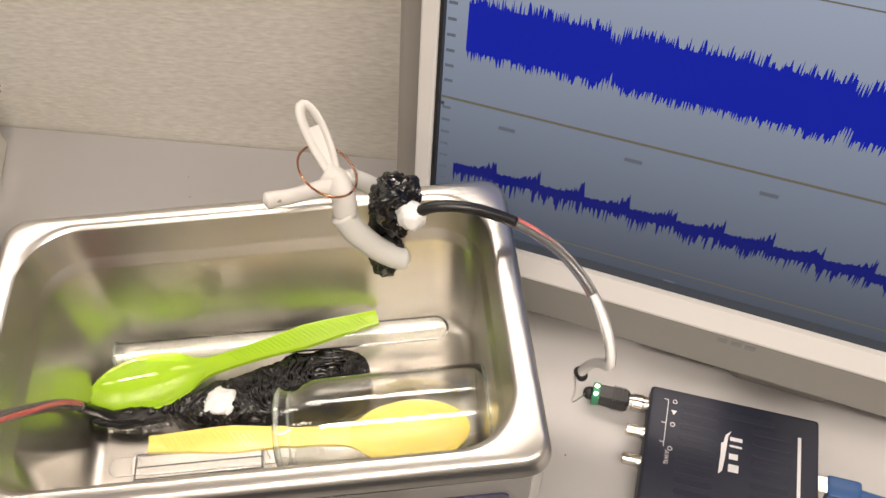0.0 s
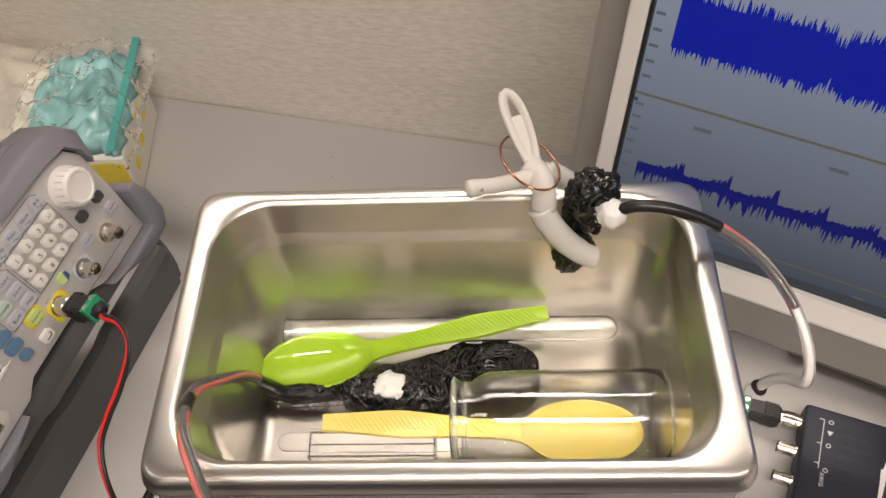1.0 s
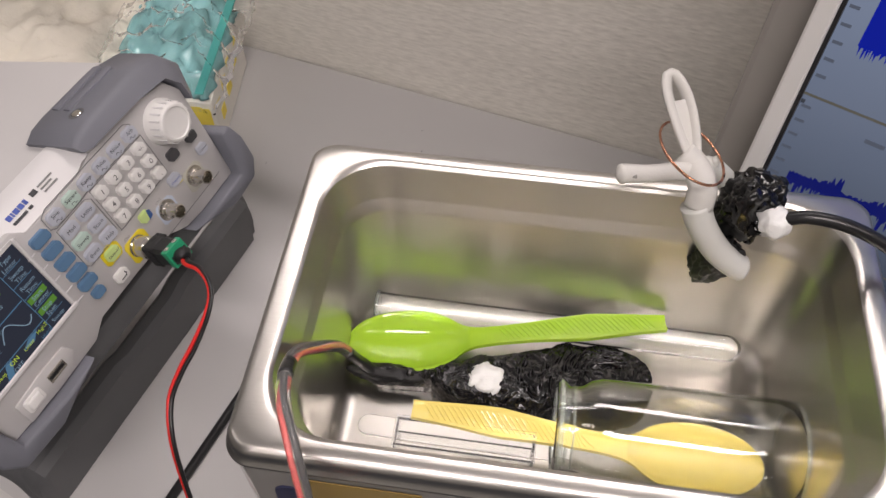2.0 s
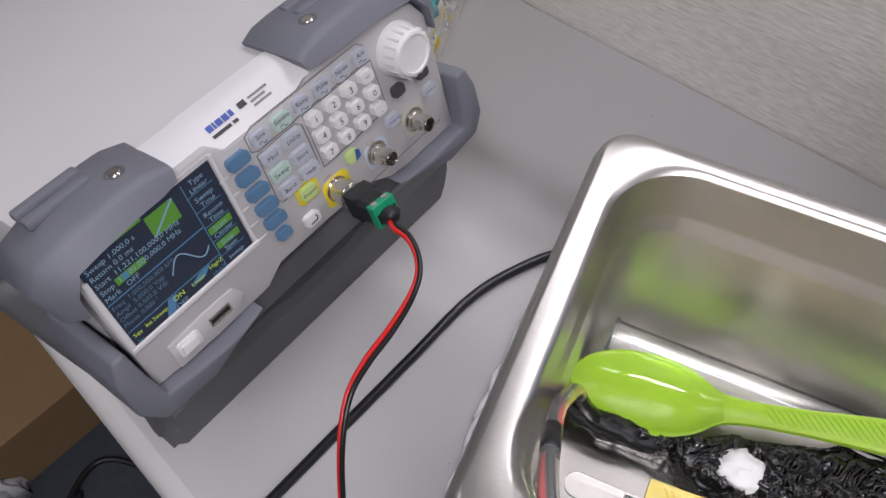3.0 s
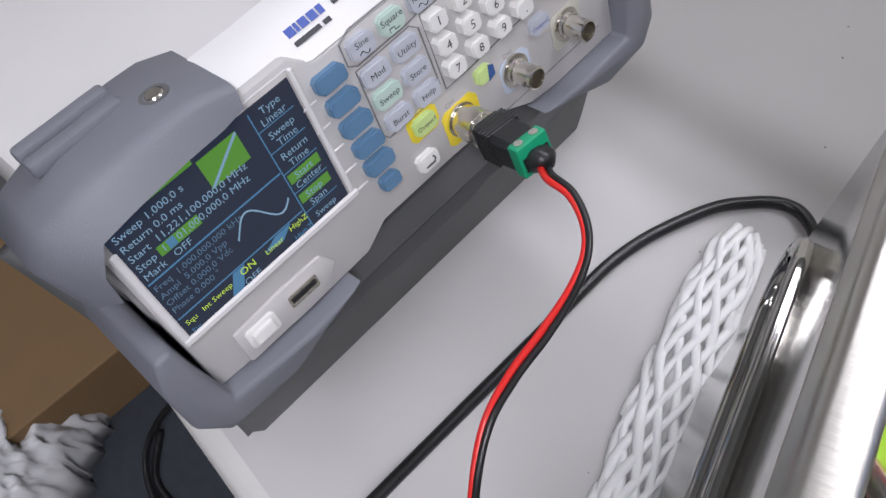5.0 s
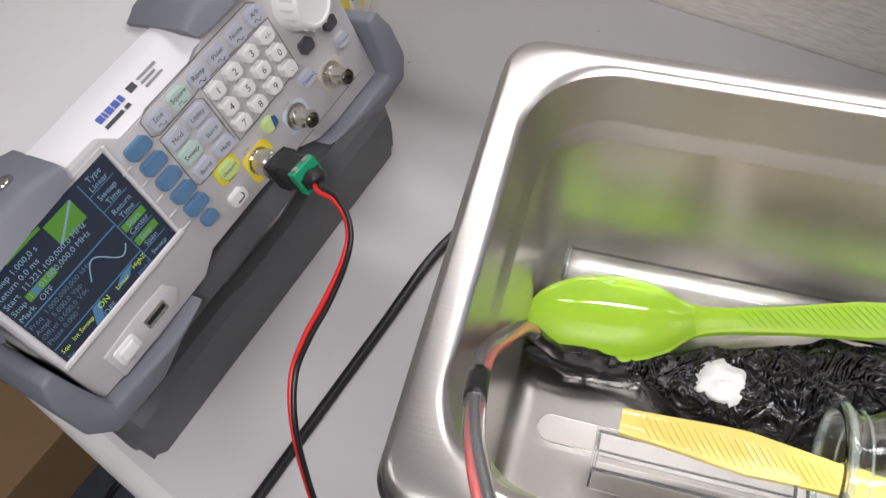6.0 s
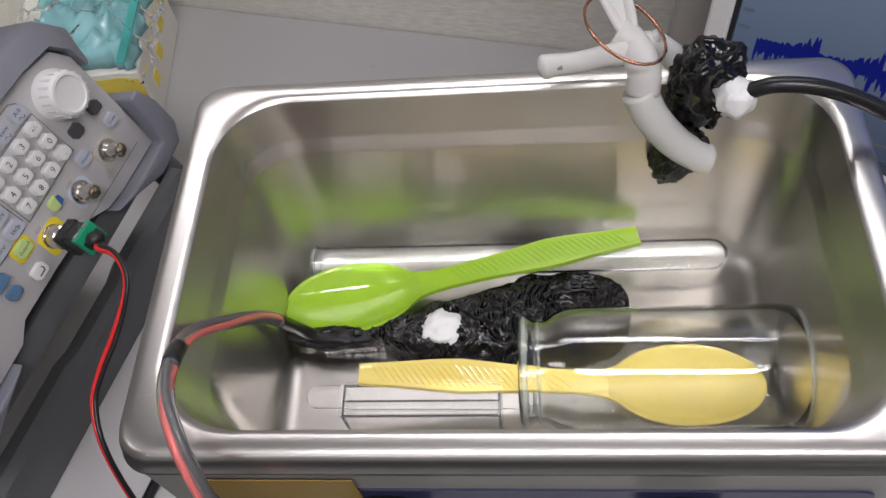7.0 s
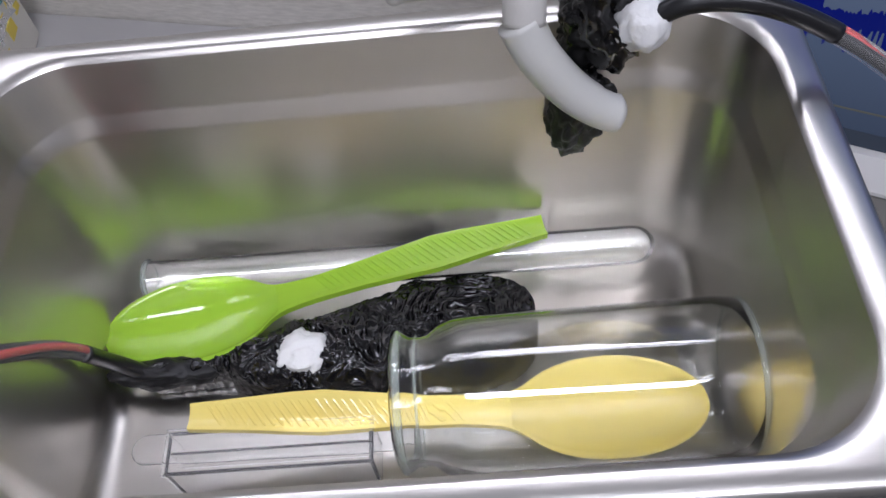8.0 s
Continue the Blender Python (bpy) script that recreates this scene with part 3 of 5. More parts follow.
def sensor():
    s = thing("clay_sensor", pose(-0.0022, 0.0056, 0), "glossy black clay slab with white paste on the tank floor", "sensor")
    slab = bmesh.new()
    # an outline that is broad at both ends, and a narrow nose to the cable
    nx, ny = 260, 110
    ctr = lambda x: 0.0102 + 0.0058 * math.tanh((x + 0.010) / 0.025)
    def half(x):
        if x < -0.064:
            return 0.0042
        if x > 0.0535:
            return 0.0
        a = 0.0052 + (0.0182 - 0.0052) * min(1, max(0, (x + 0.064) / 0.024)) ** 0.8 + 0.0062 * min(1, max(0, (x + 0.035) / 0.04))
        e = max(0.0, (x - 0.022) / 0.0315)
        return a * math.sqrt(max(0, 1 - e ** 3.2))
    rows = []
    for i in range(nx + 1):
        x = -0.0945 + (0.0535 + 0.0945) * i / nx
        row = []
        for j in range(ny + 1):
            v = 2 * j / ny - 1
            h = half(x) * (1 + 0.10 * noise.noise(Vector((x * 90, math.copysign(1, v), 4))))
            y = ctr(x) * (1 if x > -0.07 else max(0, 1 + (x + 0.07) * 10)) + v * h
            tall = 0.0155 if x > -0.058 else 0.0155 - 0.0035 * min(1, (-0.058 - x) / 0.01)
            z = BOTTOM + 0.0006 + (tall * (1 - abs(v) ** 3.0) ** 0.5 if h > 0.0005 else 0)
            w = Vector((x, y, z)) / 0.0095
            tw = Vector((noise.noise(w * 0.7), noise.noise(w * 0.7 + Vector((7, 3, 1))), 0)) * 2.0
            fold = 1 - abs(noise.noise((w + tw) * 1.5)) * 2
            fine = 1 - abs(noise.noise((w + tw) * 3.8)) * 2
            edge = 1 - abs(v) ** 6
            z += (0.0021 * fold + 0.0013 * fine) * edge
            y += 0.0009 * fine
            row.append(slab.verts.new((x, y, max(z, BOTTOM + 0.0004))))
        rows.append(row)
    for a, c in zip(rows, rows[1:]):
        for j in range(ny):
            slab.faces.new((a[j], c[j], c[j + 1], a[j + 1]))
    part("slab", slab, CLAY, s, smooth=True)
    part("paste_dot", lump((-0.0352, 0.0052, BOTTOM + 0.0170), (0.0082, 0.0080, 0.0030), 5, 0.8, 4), PASTE, s, "dab of white paste", smooth=True)
    part("smeared_collar", facing(pose(-0.089, 0.0036, BOTTOM + 0.0105), lump((0, 0, 0), (0.0195, 0.0037, 0.0037), 9, 1.3, 4)), CLAY_DULL, s, smooth=True)


sensor()


def wired_hose(name, pts, radius, label, twist, wires=1.0, dark=0.0, fat=0.42, bands=()):
    """A clear hose with a red and a black wire inside."""
    t = thing(name, pose(0, 0, 0), label, "cable")
    line = spline(pts, 14)
    n = len(line)
    for k, (wname, mat) in enumerate((("red_wire", HOSE_RED), ("black_wire", BLACK_CABLE))):
        path = []
        for i, q in enumerate(line):
            d = (line[min(n - 1, i + 1)] - line[max(0, i - 1)]).normalized()
            side = d.cross(Vector((0, 0, 1))).normalized()
            up = side.cross(d)
            a = 2 * math.pi * twist * i / n + k * math.pi + 0.6
            path.append(q + (side * math.cos(a) + up * math.sin(a)) * radius * (0.85 - fat if k else 0.9 - (0.84 - fat)))
        part(wname, hose(path[:int(n * wires)], radius * (fat if k else 0.80 - fat), 8), mat, t, smooth=True)
    if wires < 1:
        part("braid", hose(line[int(n * wires) - 1:], radius * 0.55, 10), SHIELD, t, "silvery braid inside the hose", smooth=True)
    ob = part("clear_hose", hose(line, radius, 14), VINYL, t, "clear vinyl hose", smooth=True)
    ob.visible_shadow = False
    if dark:
        k = max(3, int(dark * n))
        part("shrink_sleeve", hose(line[:k], radius * 1.04, 12), BLACK_CABLE, t, "black shrink sleeve", smooth=True)
    for a, c in bands:
        part("tape_band", hose(line[int(a * n):int(c * n)], radius * 1.06, 12), BLACK_CABLE, t, "dark tape band", smooth=True)
    return t


wired_hose("tank_cable", [(-0.098, 0.0092, 0.1720), (-0.107, 0.0085, 0.185), (-0.112, 0.000, 0.212), (-0.1145, -0.018, 0.243), (-0.1160, -0.040, 0.275), (-0.1115, -0.066, 0.2925), (-0.103, -0.086, 0.292), (-0.096, -0.102, 0.268), (-0.090, -0.120, 0.225), (-0.086, -0.150, 0.12), (-0.085, -0.170, 0.0)],
           0.0030, "clear hose with red and black wires over the tank rim", 1.4, dark=0.17, bands=((0.43, 0.475),))


def hung_sensor():
    s = thing("hanging_sensor", pose(0, 0, 0), "black clay lump with white paste held by a plastic clamp", "sensor")
    b = lump((0, 0, 0), (0.0112, 0.0130, 0.0178), 3, 1.3, 5, None, 0.4)
    part("clay_lump", facing(pose(0.0755, 0.0625, 0.2815, 12, 10, 0), b), CLAY, s, smooth=True)
    part("clay_tail", facing(pose(0.0690, 0.0575, 0.2440, 15, 10, 0), lump((0, 0, 0), (0.0074, 0.0074, 0.0200), 6, 1.0, 5, None, 0.40)), CLAY_DULL, s, smooth=True)
    part("paste_collar", facing(pose(0.0840, 0.0499, 0.2867), lump((0, 0, 0), (0.0070, 0.0068, 0.0078), 7, 0.5, 4)), PASTE, s, "white paste collar", smooth=True)


hung_sensor()


def clamp():
    c = thing("plastic_clamp", pose(0, 0, 0), "grey-white plastic spring clamp with sleeved jaws and copper wire", "clamp")
    hub = Vector((0.0473, 0.0694, 0.2967))
    top = Vector((0.0325, 0.1065, 0.3170))
    ear = Vector((0.0128, 0.0531, 0.3043))
    def loop_handle(tip, wide, name):
        d = (tip - hub)
        side = d.cross(Vector((0.2527, -0.6883, 0.6392))).normalized()
        face = d.cross(side).normalized()
        pts = []
        for k in range(20):
            a = 2 * math.pi * k / 20
            t = 0.53 - 0.47 * math.cos(a)
            w = wide * math.sin(a) * (0.55 + 0.45 * t)
            pts.append(hub + d * t + side * w + Vector((0, 0, 0.002)) * math.sin(math.pi * t))
        part(name, hose(pts, 0.0020, 8, 1.7, ring=True), CLAMP, c, "looped finger handle", smooth=True)
        ribbon = bmesh.new()
        thick = 0.0009 if name == "upper_handle" else 0.0019
        rows = []
        for k in range(9):
            t = 0.02 + (0.66 if name == "upper_handle" else 0.93) * k / 8
            w = wide * math.sin(math.acos(max(-1, min(1, (0.53 - t) / 0.47)))) * (0.55 + 0.45 * t)
            c0 = hub + d * t + Vector((0, 0, 0.002)) * math.sin(math.pi * t)
            rows.append([c0 + side * w + face * thick, c0 - side * w + face * thick, c0 - side * w - face * thick, c0 + side * w - face * thick])
        join(ribbon, loft(rows))
        part("web", ribbon, CLAMP, c, "thin web between the flanges")
    loop_handle(top, 0.0055, "upper_handle")
    bar = spline([hub + Vector((0.002, -0.002, -0.001)), hub * 0.72 + ear * 0.28 + Vector((0, -0.001, -0.001)), hub * 0.35 + ear * 0.65 + Vector((0, -0.001, -0.0005)), hub * 0.10 + ear * 0.90, ear - (hub - ear).normalized() * 0.002], 6)
    lower = part("lower_handle", hose(bar, lambda t: (0.0050 - 0.0010 * math.sin(math.pi * t)) * (math.sqrt(max(0.02, (1 - t) / 0.10)) if t > 0.90 else 1), 14, 0.8), CLAMP, c, "flat finger handle with a slot", smooth=True)
    slot_at = hub * 0.14 + ear * 0.86
    part("slot", hose([slot_at + Vector((-0.0022, -0.0030, 0.0012)), slot_at + Vector((0.0022, -0.0022, 0.0006))], 0.0011, 8), GREY_AND_BEZEL_SHADE, lower)
    part("hub", hose(spline([hub + Vector((-0.006, 0.004, 0.003)), hub, hub + Vector((0.003, -0.012, 0.0)), Vector((0.0502, 0.0523, 0.2884))], 6), lambda t: 0.0066, 12, 0.8), CLAMP, c, smooth=True)
    part("front_jaw", hose(spline([(0.0488, 0.0531, 0.2893), (0.0542, 0.0496, 0.2783), (0.0642, 0.0475, 0.2648), (0.0745, 0.0465, 0.2561), (0.0817, 0.0462, 0.2537)], 8), lambda t: 0.0070 * (1 - 0.12 * t) * min(1, math.sqrt(max(0.02, (1 - t) / 0.10)) if t > 0.9 else 1), 16), SLEEVE, c, "white silicone sleeve on the jaw", smooth=True)
    part("rear_jaw", hose(spline([hub, (0.0551, 0.0724, 0.2941), (0.0622, 0.0747, 0.2863), (0.0702, 0.0747, 0.2773), (0.0772, 0.0738, 0.2727)], 8), lambda t: 0.0046 + 0.0012 * t, 12), SLEEVE, c, smooth=True)
    ring = []
    mid = (Vector((0.0301, 0.0643, 0.3114)) + Vector((0.0568, 0.0714, 0.3028))) / 2
    e1 = Vector((0.0568, 0.0714, 0.3028)) - mid
    e2 = Vector((0.0, 0.024, -0.004))
    e2 = e2 - e1 * (e2.dot(e1) / e1.dot(e1))
    e2 = e2.normalized() * 0.021
    for k in range(28):
        a = 2 * math.pi * k / 28
        ring.append(mid + e1 * math.cos(a) + e2 * math.sin(a))
    part("copper_wire", hose(ring, 0.00065, 6, ring=True), COPPER, c, "thin copper wire loop", smooth=True)
    for q in ((0.0565, 0.0717, 0.2991), (0.0473, 0.0531, 0.2903)):
        part("glue_bead", facing(pose(*q), lump((0, 0, 0), (0.0016, 0.0020, 0.0022), 4, 0.3, 3)), SLEEVE, c, smooth=True)


clamp()
wired_hose("sensor_cable", [(0.0840, 0.0494, 0.2877), (0.0969, 0.0480, 0.2946), (0.1158, 0.0446, 0.2943), (0.1387, 0.0408, 0.2835), (0.1596, 0.0316, 0.2694), (0.1735, 0.0135, 0.2582), (0.1804, -0.0065, 0.2459), (0.1820, -0.0160, 0.2290), (0.1808, -0.0030, 0.2070), (0.1788, 0.0052, 0.1890), (0.1768, 0.0085, 0.1745)],
           0.0030, "clear hose with red and black wires from the clamp", 1.3, wires=0.52, dark=0.30, fat=0.55)


# ---- monitor ----
def monitor():
    m = thing("monitor", Matrix.Translation((0.104, 0.118, 0.198)) @ pose(0, 0, 0, 0, 0, -26) @ pose(0, 0, 0, -13), "white flat monitor showing two blue signal traces", "monitor")
    S0, S1, V0, V1 = -0.009, 0.50, -0.011, 0.310
    part("screen", box(S0, S1, 0.004, 0.006, V0, V1), SCREEN, m, "lit screen with a grey-blue picture")
    scr = m.children[-1]
    part("left_bezel", prism([(S0 - 0.0105, V0 - 0.044), (S0, V0), (S0, V1), (S0 - 0.0105, V1 + 0.012)], -0.003, 0.020, 0.0015), BEZEL, m)
    part("right_bezel", prism([(S1, V0), (S1 + 0.012, V0 - 0.044), (S1 + 0.012, V1 + 0.012), (S1, V1)], -0.003, 0.020, 0.0015), BEZEL, m)
    part("top_bezel", prism([(S0 - 0.0105, V1 + 0.012), (S0, V1), (S1, V1), (S1 + 0.012, V1 + 0.012)], -0.003, 0.020, 0.0015), BEZEL, m)
    lip = bmesh.new()
    vs = [[lip.verts.new((x, y, z)) for y, z in ((0.006, V0), (0.0, V0 - 0.001), (-0.006, V0 - 0.013), (-0.006, V0 - 0.0145), (0.006, V0 - 0.0145))] for x in (S0 - 0.010, S1 + 0.0115)]
    for i in range(5):
        lip.faces.new((vs[0][i], vs[0][(i + 1) % 5], vs[1][(i + 1) % 5], vs[1][i]))
    lip.faces.new(vs[0])
    lip.faces.new(vs[1])
    part("lower_lip", lip, BEZEL, m, "pale sloping lower bezel")
    # the chin's shade is put into its grey colour
    chin = part("chin", box(S0 - 0.0105, S1 + 0.012, -0.0045, 0.020, V0 - 0.045, V0 - 0.0146, 0.002), GREY_AND_BEZEL_SHADE, m)
    for k in range(3):
        x = 0.186 + 0.0085 * k
        part("logo_bar", box(x, x + 0.0065, -0.0052, -0.0046, V0 - 0.0215, V0 - 0.0185), GREY_INK, chin)
    part("inner_frame", box(S0 - 0.0004, S0 + 0.0022, -0.0008, 0.0039, V0, V1), BLACK, m, "thin black screen edge")
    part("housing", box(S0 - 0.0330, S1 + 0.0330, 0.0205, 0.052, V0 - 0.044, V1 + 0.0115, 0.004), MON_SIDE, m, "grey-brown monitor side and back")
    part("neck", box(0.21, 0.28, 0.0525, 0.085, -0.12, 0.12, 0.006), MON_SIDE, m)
    base = box(0.14, 0.36, 0.075, 0.22, 0.0, 0.016, 0.005)
    inv = m.matrix_basis.inverted() @ Matrix.Translation((0.104, 0.118, 0)) @ pose(0, 0, 0, 0, 0, -26)
    part("base", facing(inv, base), MON_SIDE, m)
    post = box(0.215, 0.275, 0.080, 0.12, 0.014, 0.12, 0.004)
    part("post", facing(inv, post), MON_SIDE, m)
    y = 0.0034
    def trace(name, x0, x1, mid, up, down, n, mat, seed):
        rng = random.Random(seed)
        b = bmesh.new()
        prev = None
        for i in range(n + 1):
            x = x0 + (x1 - x0) * i / n
            slow = ((i * 0.0232) % 1.0)
            if name == "upper_trace":
                a = up * (0.70 + 0.42 * rng.random() ** 1.6)
                d = down * (0.72 + 0.40 * rng.random() ** 1.6)
                if 160 < i % 250 < 176 and i % 3:
                    a, d = a * (0.55 + 0.3 * rng.random()), d * (0.5 + 0.3 * rng.random())
            else:
                a = up * (0.16 + 0.78 * slow ** 3) * (0.45 + 0.8 * rng.random())
                d = down * (0.30 + 0.25 * (1 - slow) + 1.15 * rng.random() ** 2.2)
            cur = (b.verts.new((x, y, mid + a)), b.verts.new((x, y, mid - d)))
            if prev:
                b.faces.new((prev[0], cur[0], cur[1], prev[1]))
            prev = cur
        part(name, b, mat, scr)
    trace("upper_trace", 0.006, 0.49, 0.1335, 0.020, 0.0185, 1000, TRACE_A, 4)
    trace("lower_trace", 0.004, 0.49, 0.0412, 0.0115, 0.0095, 760, TRACE_B, 9)
    part("rule", box(S0, S1, 0.0032, 0.0038, 0.0868, 0.0880), SCREEN_LINE, scr)
    part("rule", box(S0, S1, 0.0032, 0.0038, 0.0040, 0.0046), SCREEN_LINE, scr)
    part("task_bar", box(S0, S1, 0.0032, 0.0038, V0, -0.0045), SCREEN_BAR, scr)
    part("tool_bar", box(S0, S1, 0.0032, 0.0038, 0.196, 0.232), SCREEN_TOOL, scr)
    part("rule", box(S0, S1, 0.0030, 0.0036, 0.186, 0.1866), SCREEN_LINE, scr)
    for k in range(9):
        part("axis_mark", box(-0.0055, -0.0005, 0.0030, 0.0036, 0.098 + 0.0095 * k, 0.0995 + 0.0095 * k), SCREEN_PALE, scr)
        part("axis_mark", box(-0.0055, -0.0005, 0.0030, 0.0036, 0.012 + 0.0085 * k, 0.0133 + 0.0085 * k), SCREEN_PALE, scr)
    part("menu_mark", box(-0.0066, -0.0046, 0.0030, 0.0036, 0.082, 0.084), SCREEN_BAR, scr)
    for k in range(7):
        part("tool_mark", box(0.215 + 0.012 * k, 0.222 + 0.012 * k, 0.0030, 0.0036, 0.199, 0.206), SCREEN_TEAL if k == 0 else SCREEN_LINE, scr)
    for k in range(6):
        part("date_mark", box(0.03 + 0.075 * k, 0.04 + 0.075 * k, 0.0030, 0.0036, 0.0745, 0.0765), SCREEN_PALE, scr)
    part("task_mark", box(0.145, 0.152, 0.0028, 0.0034, -0.0035, -0.0025), SCREEN_PALE, scr)


monitor()


# ---- the signal generator ----
GA, GT = radians(74.61), radians(18.71)
gu = Vector((math.cos(GA), math.sin(GA), 0))
g0 = Vector((math.sin(GA), -math.cos(GA), 0))
gv = Vector((0, 0, math.cos(GT))) - g0 * math.sin(GT)
gn = gu.cross(gv)
GEN = Matrix.Translation((-0.2915, 0.0515, 0.1915)) @ Matrix((gu, -gn, gv)).transposed().to_4x4()
MM = 0.001


def key(parent, name, x, z, w, h, tall, mat, chamfer=True, label=""):
    c = 0.28 * min(w, h)
    pts = [(-w / 2 + c, -h / 2), (w / 2 - c * 0.6, -h / 2), (w / 2, -h / 2 + c * 0.6), (w / 2, h / 2 - c), (w / 2 - c, h / 2), (-w / 2 + c * 0.6, h / 2), (-w / 2, h / 2 - c * 0.6), (-w / 2, -h / 2 + c)]
    b = prism([(px * MM, pz * MM) for px, pz in pts], -tall * MM, 0.0, 0.0)
    bmesh.ops.bevel(b, geom=[e for e in b.edges if all(v.co.y < -tall * MM * 0.9 for v in e.verts)], offset=0.0006, segments=2, affect="EDGES")
    ob = part(name, b, mat, parent, label, smooth=35)
    ob.matrix_basis = pose(x * MM, -0.0035, z * MM)
    return ob


def generator():
    g = thing("signal_generator", GEN, "light grey bench signal generator with blue-grey bumpers, tilted up", "instrument")
    part("case", box(-0.0975, 0.1305, 0.012, 0.275, -0.060, 0.0345, 0.005), CASE, g, "plain light grey sheet case", smooth=35)
    low = [(-96, -57), (-58, -59.5), (-22, -58.5), (-10, -51.5), (28, -51.5), (60, -53), (74, -60), (90, -62), (129, -62)]
    top = [(130, -20), (130, 12), (122, 24), (100, 28), (52, 31), (44, 25), (36, 24), (-8, 24), (-16, 31), (-40, 31), (-62, 28), (-90, 25), (-97, 16)]
    part("front_panel", prism([(x * MM, z * MM) for x, z in low + top], -0.0035, 0.014, 0.0012), PANEL, g, "light grey moulded front panel", smooth=35)
    # sloping brow with the maker's print
    b = bmesh.new()
    prof = [(-0.0030, 0.0245), (-0.0005, 0.0262), (0.0075, 0.0335), (0.016, 0.0358), (0.024, 0.0362), (0.024, 0.020), (0.0, 0.020)]
    loops = [[(x, y - (0.0 if abs(x - 0.014) < 0.026 else 0.0008), z + (0.0 if abs(x - 0.014) < 0.026 else 0.004 if z < 0.03 else 0.0)) for y, z in prof] for x in (-0.044, -0.018, -0.008, 0.036, 0.044, 0.060)]
    part("brow", loft(loops), BROW, g, "pale upper brow", smooth=30)
    brow = g.children[-1]
    slope = pose(0.0075, 0.0034, 0.0301, -47.6)
    for k, (x, w, mat) in enumerate(((-16, 3.2, BLUE_INK), (-12.2, 1.2, BLUE_INK), (-10.3, 3.2, BLUE_INK), (-6.4, 3.2, BLUE_INK), (-2.4, 2.2, BLUE_INK), (3.5, 4.5, INK))):
        ob = part("logo_bar", box(x * MM, (x + w) * MM, -0.0003, 0.0, 0.0012, 0.0044), mat, brow)
        ob.matrix_basis = slope
    for k, (x, w, z) in enumerate(((-16, 11, -1.6), (-3.6, 3.0, -1.6), (10, 12, 3.6), (10, 9, 1.2), (10, 11, -1.2))):
        ob = part("print_bar", box(x * MM, (x + w) * MM, -0.0003, 0.0, (z - 0.8) * MM, (z + (0.9 if k < 2 else 0.3)) * MM), INK if k < 2 else GREY_INK, brow)
        ob.matrix_basis = slope
    part("chin", box(-0.085, 0.120, 0.004, 0.030, -0.078, -0.0605, 0.003), DARK_RUBBER, g, "dark rubber strip below the panel", smooth=35)
    # bumpers at the four corners
    BUMP = {"top_left": (((-37, 29, 4), (-46, 28, 4), (-60, 27.5, 5), (-81, 25.5, 8), (-93, 24, 11), (-99, 14, 13), (-100, 3, 11)), ((-35, 36), (-47, 40), (-58, 40.5), (-86, 38.5), (-104, 33), (-113, 21), (-109, 2)), -0.0085, 0.037),
            "top_right": (((47, 32.5, 4), (54, 31, 4), (66, 31, 5), (98, 30, 8), (121, 27, 12), (129, 17, 13), (131.5, 3, 11)), ((45, 38), (52, 42), (63, 43), (108, 43), (134, 37), (147, 20), (141, 2)), -0.0085, 0.041),
            "bottom_left": ([(-32, -59.5), (-60, -60.5), (-95, -57.5), (-98, -40), (-100, -20), (-107, -20), (-112, -34), (-112, -56), (-103, -69), (-72, -71), (-54, -65)], -0.0120, 0.05),
            "bottom_right": ([(72, -61.5), (100, -63), (128, -62.5), (131, -45), (132, -28), (141, -28), (146, -42), (146, -62), (138, -73), (112, -75), (90, -67)], -0.0130, 0.05)}
    def guard(inner, outer, y0, y1):
        """A rounded strip that follows a corner of the front."""
        loops = []
        ends = len(inner) - 1
        for k, (p, q) in enumerate(zip(inner, outer)):
            a, c = Vector((p[0] * MM, 0, p[1] * MM)), Vector((q[0] * MM, 0, q[1] * MM))
            d, e = c - a, 0.0012 if k in (0, ends) else 0.0
            back = p[2] * MM
            loops.append([a + Vector((0, y0 + e + 0.002, 0)), a + d * 0.05 + Vector((0, y0 + e, 0)), a + d * 0.72 + Vector((0, y0 + back * 0.72, 0)), a + d * 0.90 + Vector((0, y0 + back, 0)), c + Vector((0, y0 + back + 0.0035, 0)), c + Vector((0, y1 - 0.003, 0)), a + d * 0.8 + Vector((0, y1, 0)), a + Vector((0, y1, 0))])
        return loft(loops)
    for nm, shape in BUMP.items():
        if len(shape) == 4:
            bm = guard(*shape)
        else:
            bm = prism([(x * MM, z * MM) for x, z in shape[0]], shape[1], shape[2], 0.0020, 2)
        bp = part("bumper", bm, RUBBER, g, "blue-grey rubber corner bumper", smooth=45)
        if nm.startswith("top"):
            s = -1 if nm.endswith("left") else 1
            xs = -0.0530 if s < 0 else 0.0685
            zt = 0.0405 if s < 0 else 0.0432
            part("screw", facing(pose(xs, 0.0115, zt - 0.0008), cone(0.0034, 0.0031, 0, 0.0012, 20, 0.0004)), CHROME, bp, "nickel cross-head screw", smooth=35)
            part("screw_well", facing(pose(xs, 0.0115, zt - 0.0012), lathe([(0.0036, 0.0), (0.0052, 0.0), (0.0050, 0.0012), (0.0036, 0.0012)], 24, True)), DARK_RUBBER, bp)
            for k in range(2):
                y = 0.0185 + 0.0105 * k
                xa, xb = (-0.094, -0.060) if s < 0 else (0.070, 0.112)
                part("ridge", box(xa, xb, y, y + 0.0070, zt - 0.004, zt + 0.0012, 0.0015, 2), RUBBER, bp, smooth=45)
